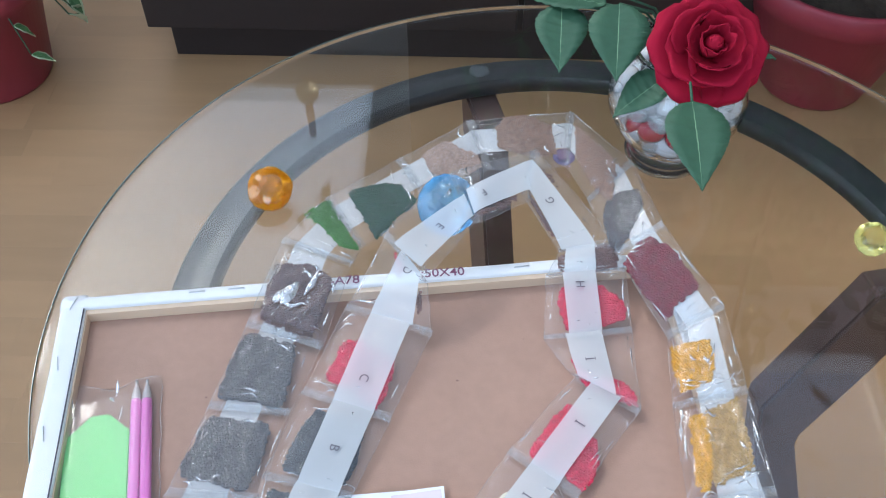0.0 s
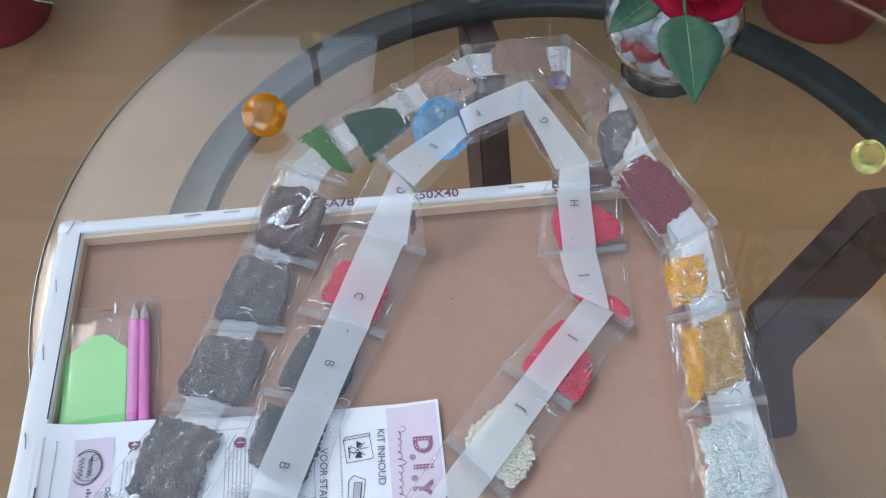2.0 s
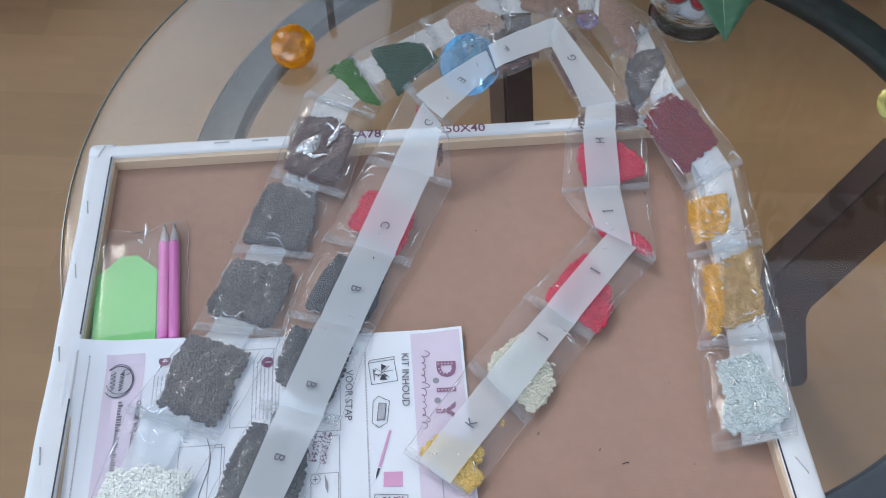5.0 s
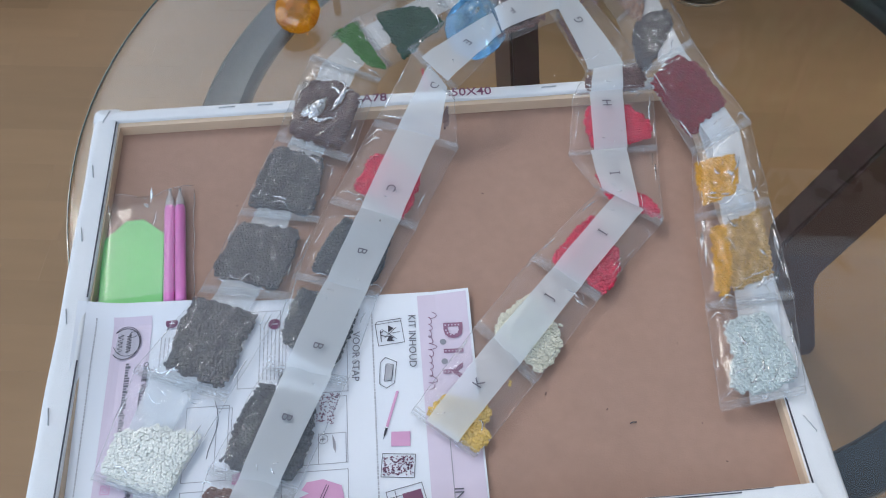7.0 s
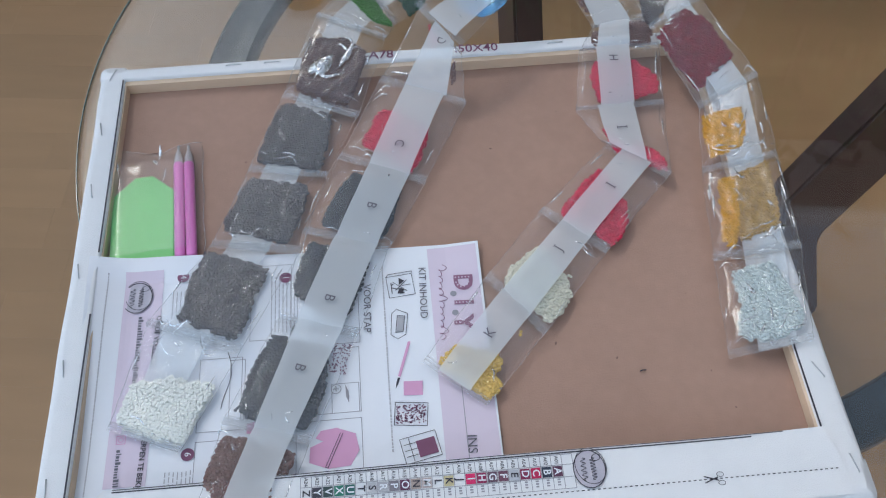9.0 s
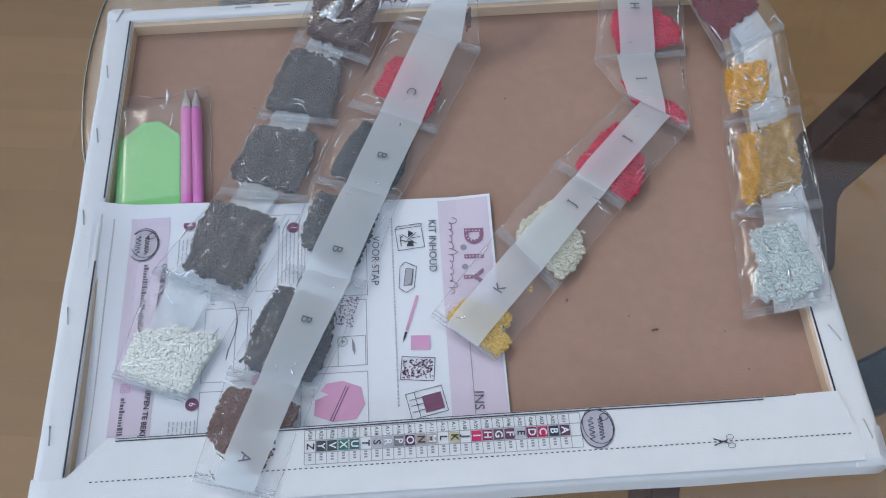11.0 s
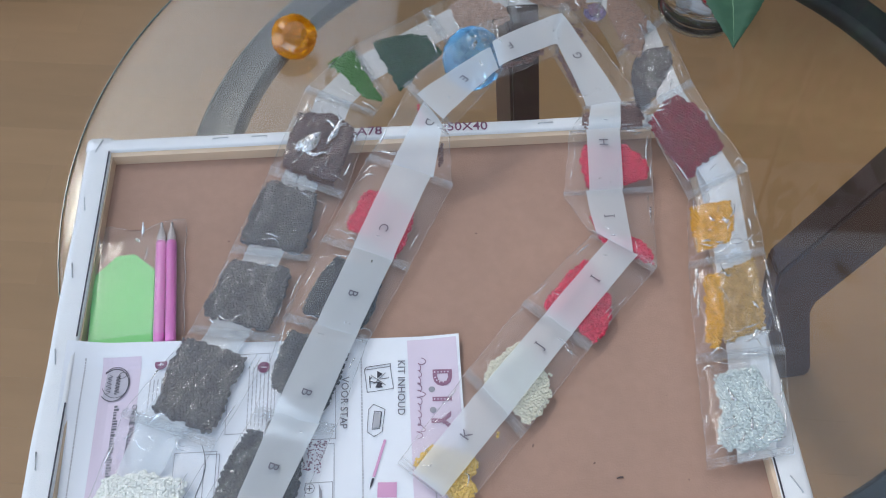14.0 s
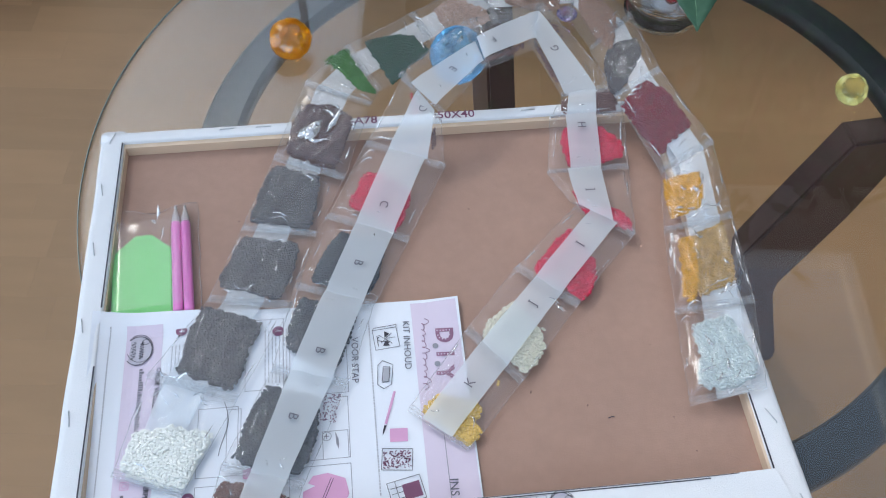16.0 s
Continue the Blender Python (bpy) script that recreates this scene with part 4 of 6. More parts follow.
def tool_bag():
    m = pose(-0.2035, 0.015, ZP + 0.0012, 0, 0, 4.3)
    tray = part("wax_tray", bmesh.new(), M_LIME)
    bm = prism([(-0.0228, -0.002), (0.0228, -0.002), (0.0228, 0.061), (0.007, 0.0775), (-0.006, 0.0775), (-0.0228, 0.061)], 0, 0.0030)
    bmesh.ops.bevel(bm, geom=bm.edges[:], offset=0.0008, segments=2, affect="EDGES")
    bm.to_mesh(tray.data)
    bm.free()
    tray.matrix_world = m
    tagged(tray, "flat lime green plastic tray in a clear sleeve", "tray")
    for k, x in enumerate((-0.1765, -0.1682)):
        t = thing("applicator_pen", pose(x, 0.0155, ZP + 0.0042, 0, 0, 4.7 + 0.4 * k), "slim pink plastic pen with a clear metal tip", "pen", "pens in the sleeve")
        b = part("barrel", lathe([(0, 0), (0.0036, 0.0003), (0.0039, 0.002), (0.0039, 0.0845), (0.0036, 0.0865), (0, 0.0866)], 20), M_PENPINK, t, "", True)
        b.matrix_local = pose(0, 0, 0, -90, 0, 0)
        c = part("tip_cone", lathe([(0.0034, 0.0865), (0.0031, 0.0925), (0.0014, 0.0995), (0.0013, 0.1005), (0, 0.1005)], 16), M_TIP, t, "clear plastic cone", True)
        c.matrix_local = pose(0, 0, 0, -90, 0, 0)
        d = part("metal_tip", lathe([(0.0011, 0.1000), (0.0011, 0.104), (0.0007, 0.1045), (0, 0.1045)], 12), M_STAPLE, t, "small metal tip", True)
        d.matrix_local = pose(0, 0, 0, -90, 0, 0)
    # sleeve
    bm = bmesh.new()
    n, k = 24, 30
    vs = []
    for j in range(k + 1):
        row = []
        for i in range(n + 1):
            u, v = i / n, j / k
            x, y = -0.030 + 0.074 * u, 0.004 + 0.098 * v + (0.004 * math.sin(u * 9) if j == k else 0)
            edge = min(1, min(u, 1 - u) * 7) * min(1, (1 - v) * 6 + 0.15)
            z = 0.0008 + 0.0078 * edge + 0.0010 * noise.noise((u * 6, v * 8, 2)) * (0.15 + 3 * max(0.0, v - 0.62))
            row.append(bm.verts.new((x, y, max(0.0004, z))))
        vs.append(row)
    for j in range(k):
        for i in range(n):
            bm.faces.new((vs[j][i], vs[j][i + 1], vs[j + 1][i + 1], vs[j + 1][i]))
    t = thing("plastic_sleeve", m, "clear crinkled plastic sleeve holding the tray and pens", "sleeve")
    f = part("film", bm, M_SLEEVE, t, "", True)
    f.visible_shadow = False
    for x in (-0.030, 0.044):
        e = part("side_weld", tube([(x + 0.0006 * math.sin(k * 1.3), 0.004 + 0.098 * k / 12, 0.0012) for k in range(13)], 0.0003, 5), M_FOIL, t)
        e.visible_shadow = False
    e = part("top_edge", tube([(-0.030 + 0.074 * k / 12, 0.102 + 0.004 * math.sin(9 * k / 12), 0.0022 + 0.001 * math.sin(k * 1.7)) for k in range(13)], 0.0002, 5), M_FOIL, t)
    e.visible_shadow = False
    # highlights at the loose mouth of the sleeve, painted as short whitish ribbons
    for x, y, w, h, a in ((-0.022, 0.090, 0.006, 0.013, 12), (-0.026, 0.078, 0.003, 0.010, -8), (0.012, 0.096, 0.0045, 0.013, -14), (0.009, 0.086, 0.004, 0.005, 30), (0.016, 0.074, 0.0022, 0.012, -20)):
        c = part("painted_glint", ribbon([(w * 0.35 * math.sin(2.2 * q / 8), h * (0.5 - q / 8), 0.0003 * math.sin(q)) for q in range(9)], w * 0.55, 0.3), M_GLINT, t, "whitish film ribbon painted as a glint on a fold")
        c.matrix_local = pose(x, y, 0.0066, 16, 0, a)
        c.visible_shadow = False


tool_bag()

# ---- bead bag strips ----


def hexbead(n=7):
    """One small round bead: sides, bevel and flat top."""
    v, f = [], []
    for r, z in ((0.92, -0.5), (1.0, -0.2), (1.0, 0.2), (0.72, 0.5)):
        v += [(r * math.cos(2 * math.pi * k / n), r * math.sin(2 * math.pi * k / n), z) for k in range(n)]
    for a in range(3):
        f += [(a * n + k, a * n + (k + 1) % n, (a + 1) * n + (k + 1) % n, (a + 1) * n + k) for k in range(n)]
    f.append(tuple(range(3 * n, 4 * n)))
    return np.array(v), f


BEAD_V, BEAD_F = hexbead()


def inside(poly, u, v):
    c = False
    for (x0, y0), (x1, y1) in zip(poly, poly[1:] + poly[:1]):
        if (y0 > v) != (y1 > v) and u < (x1 - x0) * (v - y0) / (y1 - y0) + x0:
            c = not c
    return c


def bead_pile(name, place, region, material, parent, seed, puff):
    """Beads packed over a region of a bag; place(u, v) gives the bag's own surface."""
    rnd = random.Random(seed)
    verts, faces, base = [], [], []
    us, vs = [p[0] for p in region], [p[1] for p in region]
    wu, lv = place.size()
    fine = 0.70 if material in (B_TANB, B_BEIGE, B_DGREY) else 0.86
    step, size = 0.00245 * fine, 0.0027 * fine
    u0, u1, v0, v1 = min(us), max(us), min(vs), max(vs)
    nu, nv = int((u1 - u0) * wu / 2 / step) + 1, int((v1 - v0) * lv / step / 0.88) + 1
    for j in range(nv + 1):
        for i in range(nu + 1):
            u = u0 + (i + (j % 2) * 0.5 + rnd.uniform(-0.26, 0.26)) * step * 2 / wu
            v = v0 + (j * 0.88 + rnd.uniform(-0.26, 0.26)) * step / lv
            ju, jv = 0.04 * noise.noise((u * 5, v * 5, seed)), 0.03 * noise.noise((u * 5, v * 5, seed + 9))
            if not inside(region, u + ju, v + jv):
                continue
            # how many of the neighbouring places are filled too: the heap thins towards its rim
            full = sum(inside(region, u + 0.16 * math.cos(q), v + 0.10 * math.sin(q)) for q in (0, 1.05, 2.1, 3.14, 4.2, 5.2)) / 6
            p = place(u, v)
            z = 0.0014 + 0.34 * puff * full * (0.9 + 0.35 * noise.noise((u * 1.8, v * 2.4, seed + 3))) + rnd.uniform(-0.0002, 0.0003)
            e = Euler((rnd.gauss(0, 0.16), rnd.gauss(0, 0.16), rnd.uniform(0, 6.28)))
            mm = np.array(e.to_matrix())
            s = size * rnd.uniform(0.92, 1.05) / 2
            if full > 0.45:
                base.append((p[0], p[1], p[2] + z))
            pts = (BEAD_V * (s, s, s * 0.9)) @ mm.T + (p[0], p[1], p[2] + z)
            b = len(verts)
            verts += pts.tolist()
            faces += [tuple(b + q for q in f) for f in BEAD_F]
    deep = 0.0007 if material in (B_RED, B_GREEN, B_DGREEN, B_BURG, B_BROWN) else 0.0013
    # lower layer: beads lying flat beneath the upper ones
    r = step * 1.02
    for x, y, z in base:
        b = len(verts)
        a = rnd.uniform(0, 1.05)
        verts += [(x + r * math.cos(a + 1.047 * k), y + r * math.sin(a + 1.047 * k), max(z - deep, 0.4512) + rnd.uniform(-0.0002, 0.0002)) for k in range(6)]
        faces.append(tuple(range(b, b + 6)))
    return tagged(raw(name, verts, faces, material, parent), kind="stuff")


class Bag:
    """The bilinear surface between two seams (each a left and a right end)."""

    def __init__(self, a, b):
        self.a, self.b = a, b

    def size(self):
        (al, ar), (bl, br) = self.a, self.b
        return ((al - ar).length + (bl - br).length) / 2, ((al + ar) / 2 - (bl + br) / 2).length

    def __call__(self, u, v):
        (al, ar), (bl, br) = self.a, self.b
        s = (u + 1) / 2
        return (al.lerp(ar, s)).lerp(bl.lerp(br, s), v)


def strip_bag(strip, a, b, beads, seed, label_on_top, label=((-0.64, 0.0), (0.28, 0.0), (-0.64, 1.0), (0.28, 1.0)), letter="", puff=0.0044, text_v=0.45, film=None, glints=10):
    """One sachet of a tear-off strip: film, crimped seal, paper label and its beads."""
    bag = Bag([Vector(p) for p in a], [Vector(p) for p in b])
    t = new("sachet")
    t.parent = strip
    t.empty_display_size = 0.01
    for k, (material, region) in enumerate(beads):
        bead_pile("bead_fill", bag, region, material, t, seed + k * 31, puff)
    rnd = random.Random(seed)
    nu, nv = 34, 40
    fold = 0.0006 if film is M_BRIGHT else (0.0008 if film else 0.0003)

    def rim(u, v):
        """Uneven sides of the film."""
        return u * (1 + 0.035 * noise.noise((v * 3.1, 2.0 if u > 0 else -2.0, seed * 0.37)) + 0.015 * noise.noise((v * 11, 5.0 if u > 0 else -5.0, seed * 0.7)))

    def ridge(u, v):
        """Sharp folds that run across the film."""
        q = noise.noise((u * 1.7 + v * 1.2, v * 3.1 - u, seed * 1.3)) + 0.35 * noise.noise((u * 4, v * 6, seed * 1.9))
        hit = max(0.0, min(1.0, 0.45 + 1.8 * noise.noise((u * 1.3, v * 1.7, seed * 2.3))))
        return (1 - min(1.0, 3.0 * abs(q))) * hit

    def dome(u, v):
        e = (1 - min(1.0, abs(u)) ** 8) * min(1, 10 * v, 10 * (1 - v))
        return max(0.0, e)

    # film over the beads, gathered towards the seals
    bm = bmesh.new()
    rows = []
    for j in range(nv + 1):
        row = []
        for i in range(nu + 1):
            u, v = -1 + 2 * i / nu, j / nv
            p = bag(rim(u, v), v)
            near = math.exp(-12 * min(v, 1 - v))
            cr = 0.0008 * noise.noise((u * 4, v * 6, seed)) + 0.0017 * near * noise.noise((u * 7, v * 3, seed + 5)) + 0.0005 * noise.noise((u * 11, v * 13, seed)) + fold * ridge(u, v)
            row.append(bm.verts.new((p.x, p.y, p.z + 0.0022 + puff * dome(u, v) * (0.95 + 0.2 * noise.noise((u * 1.6, v * 2, seed + 2))) + cr)))
        rows.append(row)
    for p, q in zip(rows, rows[1:]):
        for i in range(nu):
            bm.faces.new((p[i], p[i + 1], q[i + 1], q[i]))
    f = part("film", bm, film or M_FILM, t, "clear shiny plastic film", True)
    f.visible_shadow = False
    # crimped seals at both ends and welded side edges
    for v0, v1 in ((-0.035, 0.055), (0.945, 1.035)):
        bm = bmesh.new()
        rows = []
        k = 12
        for j in range(k + 1):
            row = []
            for i in range(13):
                u, v = -1.0 + 2.0 * i / 12, v0 + (v1 - v0) * j / k
                p = bag(rim(u, v), v + 0.008 * noise.noise((u * 2, seed, 1)))
                row.append(bm.verts.new((p.x, p.y, p.z + 0.0026 + 0.0005 * (j % 2) + 0.0010 * noise.noise((u * 3, v * 9, seed + 4)))))
            rows.append(row)
        for p, q in zip(rows, rows[1:]):
            for i in range(12):
                bm.faces.new((p[i], p[i + 1], q[i + 1], q[i]))
        s = part("seal", bm, M_SEAL, t, "crimped clear seal")
        s.visible_shadow = False
        lines = bmesh.new()
        for q in range(3):
            v = v0 + (v1 - v0) * (0.15 + 0.35 * q)
            row = [bag(rim(-0.98 + 1.96 * i / 14, v), v + 0.008 * noise.noise((i / 7, seed, 1))) for i in range(15)]
            merge(lines, tube([(p.x, p.y, p.z + 0.0034 + 0.0009 * noise.noise((i / 3, q, seed + 4))) for i, p in enumerate(row)], 0.00011, 4))
        s = part("crimp", lines, M_FOIL, t, "fine crimped ridge lines")
        s.visible_shadow = False
    for side in (-1, 1):
        pts = []
        for j in range(19):
            v = j / 18
            p = bag(rim(side * 0.99, v), v)
            pts.append((p.x, p.y, p.z + 0.0018 + 0.0008 * noise.noise((v * 6, side, seed + 1))))
        e = part("side_weld", tube(pts, 0.00015, 5), M_FOIL, t)
        e.visible_shadow = False
    # painted glints: whitish ribbons where the film is pinched, most beside the seals
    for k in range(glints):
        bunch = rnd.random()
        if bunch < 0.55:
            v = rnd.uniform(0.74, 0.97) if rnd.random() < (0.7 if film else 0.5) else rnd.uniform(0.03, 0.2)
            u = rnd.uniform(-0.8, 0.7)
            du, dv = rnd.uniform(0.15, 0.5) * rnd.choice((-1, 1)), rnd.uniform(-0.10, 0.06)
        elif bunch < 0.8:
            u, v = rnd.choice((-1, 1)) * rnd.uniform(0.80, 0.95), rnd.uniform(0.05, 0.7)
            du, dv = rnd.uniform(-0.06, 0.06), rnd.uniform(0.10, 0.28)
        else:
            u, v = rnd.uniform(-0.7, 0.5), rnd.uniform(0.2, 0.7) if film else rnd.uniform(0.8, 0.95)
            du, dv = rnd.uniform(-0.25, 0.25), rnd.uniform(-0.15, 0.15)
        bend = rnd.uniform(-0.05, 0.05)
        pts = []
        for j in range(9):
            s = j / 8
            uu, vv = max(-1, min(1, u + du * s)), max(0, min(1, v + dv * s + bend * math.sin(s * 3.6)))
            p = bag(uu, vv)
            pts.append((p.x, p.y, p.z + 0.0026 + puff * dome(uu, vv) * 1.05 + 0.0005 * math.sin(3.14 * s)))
        c = part("painted_glint", ribbon(pts, rnd.choice((0.0005, 0.0008, 0.0013, 0.002 if film else 0.001)), rnd.uniform(-0.8, 0.8)), M_GLINT, t, "whitish film ribbon painted as a glint on a fold")
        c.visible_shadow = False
    # broad shine on the tightest bag, painted as wide whitish ribbons
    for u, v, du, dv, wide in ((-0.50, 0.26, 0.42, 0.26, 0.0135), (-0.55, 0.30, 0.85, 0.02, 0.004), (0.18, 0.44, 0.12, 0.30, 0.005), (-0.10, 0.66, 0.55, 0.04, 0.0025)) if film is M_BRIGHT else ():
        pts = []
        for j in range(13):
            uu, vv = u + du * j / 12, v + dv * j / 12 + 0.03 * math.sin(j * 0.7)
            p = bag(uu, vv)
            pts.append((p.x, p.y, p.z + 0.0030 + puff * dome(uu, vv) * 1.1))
        c = part("painted_glint", ribbon(pts, wide, 0.05), M_GLINT, t, "broad whitish ribbon painted as shine on the film")
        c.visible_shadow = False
    # paper label
    bm = bmesh.new()
    rows = []

    def on_label(i, j):
        """Across (0 to 1) and along (0 to 1) the label, as the bag's u and v."""
        (u0, _), (u1, _), (u2, _), (u3, _) = label
        return (u0 + (u1 - u0) * i) * (1 - j) + (u2 + (u3 - u2) * i) * j, -0.012 + 1.024 * j

    for j in range(15):
        row = []
        for i in range(9):
            u, v = on_label(i / 8, j / 14)
            p = bag(u, v)
            if label_on_top:
                z = 0.0026 + (puff + 0.0010) * (0.55 + 0.45 * dome(u, v)) + 0.0007 * noise.noise((u * 2, v * 5, seed + 7))
            else:
                z = 0.0006
            row.append(bm.verts.new((p.x, p.y, p.z + z)))
        rows.append(row)
    for p, q in zip(rows, rows[1:]):
        for i in range(8):
            bm.faces.new((p[i], p[i + 1], q[i + 1], q[i]))
    part("label", bm, M_LABEL, t, "matt white paper label strip", True)
    if letter:
        um, vm = on_label(0.5, text_v)
        p = bag(um, vm)
        d = bag(*on_label(0.5, text_v + 0.1)) - p
        ang = math.degrees(math.atan2(d.y, d.x))
        z = p.z + 0.0026 + (puff + 0.0010) * (0.55 + 0.45 * dome(um, vm)) + 0.0015
        lettering("letter", letter, pose(p.x, p.y, z, 0, 0, ang - 180), 0.0100, M_HEAD, t, 0.0)
        for up in {"I": (0.0036, -0.0036), "J": (0.0036,)}.get(letter, ()):
            bar = part("serif", box(bmesh.new(), -0.0013, 0.0013, -0.0003, 0.0003, 0, 0.0001), M_HEAD, t)
            bar.matrix_local = pose(p.x, p.y, z, 0, 0, ang - 180) @ pose(0, up, 0)
    return t


def outer_strip():
    strip = thing("bead_bag_strip", Matrix.Identity(4), "strip of clear bead bags arching over the canvas edge", "bead bags", "bead bag strips")

    def bag(seed, a, b, beads, film=None, glints=12):
        """Two seams (each a left and a right end) and the heaps of beads between them."""
        strip_bag(strip, a, b, beads, seed, False, film=film, glints=glints)

    bag(100, ((-0.212, -0.111, 0.461), (-0.165, -0.131, 0.461)), ((-0.194, -0.037, 0.461), (-0.130, -0.064, 0.461)),
        [(B_WHITE, [(-0.87, 0.40), (-0.12, 0.57), (0.92, 0.63), (0.91, 0.34), (0.98, 0.06), (-0.13, 0.02), (-0.88, 0.05)])])
    bag(101, ((-0.194, -0.037, 0.461), (-0.130, -0.064, 0.461)), ((-0.154, 0.024, 0.460), (-0.091, 0.012, 0.460)),
        [(B_GREY, [(-1.02, 0.91), (-0.10, 0.84), (0.56, 0.78), (0.64, 0.47), (0.81, 0.08), (0.43, 0.07), (-0.22, 0.10), (-0.56, 0.11), (-0.53, 0.23), (-0.81, 0.50)])])
    bag(102, ((-0.154, 0.024, 0.460), (-0.091, 0.012, 0.460)), ((-0.130, 0.091, 0.459), (-0.071, 0.079, 0.459)),
        [(B_GREY, [(-0.90, 0.87), (0.59, 0.86), (0.72, 0.51), (0.68, 0.07), (-0.25, 0.15), (-0.92, 0.20), (-0.96, 0.41)])])
    bag(103, ((-0.130, 0.091, 0.459), (-0.071, 0.079, 0.459)), ((-0.104, 0.161, 0.463), (-0.046, 0.132, 0.463)),
        [(B_GREY, [(-0.90, 0.89), (0.37, 0.92), (0.59, 0.46), (0.75, 0.04), (0.03, 0.11), (-0.89, 0.10), (-0.96, 0.56)])])
    bag(104, ((-0.104, 0.161, 0.463), (-0.046, 0.132, 0.463)), ((-0.075, 0.229, 0.482), (-0.019, 0.201, 0.478)),
        [(B_BROWN, [(-0.90, 0.73), (0.04, 0.83), (0.63, 0.76), (0.67, 0.36), (0.69, 0.07), (-0.01, 0.06), (-0.77, 0.09), (-0.84, 0.40)])], film=M_BRIGHT, glints=26)
    bag(105, ((-0.075, 0.229, 0.482), (-0.019, 0.201, 0.478)), ((-0.038, 0.284, 0.472), (-0.011, 0.225, 0.469)),
        [(B_GREEN, [(-1.15, 0.53), (-0.89, 1.01), (0.97, 0.82), (0.54, 0.47), (-0.50, 0.57)])])
    bag(106, ((-0.038, 0.284, 0.472), (-0.011, 0.225, 0.469)), ((0.027, 0.330, 0.468), (0.051, 0.274, 0.468)),
        [(B_DGREEN, [(-0.84, 0.24), (-0.47, 0.68), (-0.13, 0.81), (0.61, 0.87), (0.79, 0.77), (0.79, 0.48), (1.01, 0.35), (1.04, 0.20), (0.19, 0.22)])])
    bag(107, ((0.027, 0.330, 0.468), (0.051, 0.274, 0.468)), ((0.096, 0.369, 0.474), (0.106, 0.306, 0.470)),
        [(B_BEIGE, [(-0.70, 0.26), (-0.80, 0.59), (0.26, 0.90), (0.78, 0.94), (0.76, 0.63), (0.16, 0.26), (-0.28, 0.26)])])
    bag(108, ((0.096, 0.369, 0.474), (0.106, 0.306, 0.470)), ((0.189, 0.357, 0.486), (0.173, 0.292, 0.480)),
        [(B_TANB, [(-0.59, 0.24), (-1.03, 0.33), (-1.05, 0.55), (-0.61, 0.80), (0.54, 0.86), (0.49, 0.48), (0.11, 0.21)])])
    bag(109, ((0.189, 0.357, 0.486), (0.173, 0.292, 0.480)), ((0.222, 0.268, 0.503), (0.179, 0.238, 0.492)),
        [(B_TANB, [(-0.69, 0.09), (-0.71, 0.56), (-0.66, 0.83), (-0.20, 1.00), (0.43, 1.28), (0.55, 0.90), (0.43, 0.55), (0.32, 0.26)])])
    bag(110, ((0.222, 0.268, 0.503), (0.179, 0.238, 0.492)), ((0.227, 0.189, 0.510), (0.191, 0.184, 0.485)),
        [(B_DGREY, [(-0.08, 0.21), (-0.72, 0.37), (-0.71, 0.61), (0.07, 0.81), (0.91, 1.00), (1.05, 0.91), (0.76, 0.39), (0.42, 0.23)])])
    bag(111, ((0.227, 0.189, 0.510), (0.191, 0.184, 0.485)), ((0.256, 0.115, 0.497), (0.215, 0.107, 0.473)),
        [(B_BURG, [(0.94, 0.14), (-0.01, 0.02), (-0.34, 0.04), (-0.74, 0.25), (-0.75, 0.71), (0.20, 0.77), (0.80, 0.85)])])
    bag(112, ((0.256, 0.115, 0.497), (0.215, 0.107, 0.473)), ((0.258, 0.051, 0.480), (0.205, 0.051, 0.466)),
        [(B_GOLD, [(0.94, 0.16), (-0.32, 0.29), (-0.36, 0.53), (-0.16, 0.78), (0.51, 0.82), (0.75, 0.84)])], film=M_TIGHT, glints=36)
    bag(113, ((0.258, 0.051, 0.480), (0.205, 0.051, 0.466)), ((0.254, -0.025, 0.474), (0.196, -0.023, 0.463)),
        [(B_GOLD, [(0.61, 0.14), (0.16, 0.13), (0.22, 0.55), (0.38, 0.86), (0.67, 0.92)]), (B_OCHRE, [(0.22, 0.13), (-0.73, 0.05), (-0.66, 0.75), (0.38, 0.87), (0.22, 0.55)])], film=M_TIGHT, glints=36)
    bag(114, ((0.254, -0.025, 0.474), (0.196, -0.023, 0.463)), ((0.241, -0.096, 0.473), (0.188, -0.098, 0.461)),
        [(B_MINT, [(0.66, 0.18), (-0.37, 0.13), (-0.46, 0.31), (-0.68, 0.50), (-0.82, 0.73), (-0.81, 0.85), (-0.25, 0.93), (0.43, 0.88), (0.70, 0.80), (0.52, 0.53)])], film=M_TIGHT, glints=22)


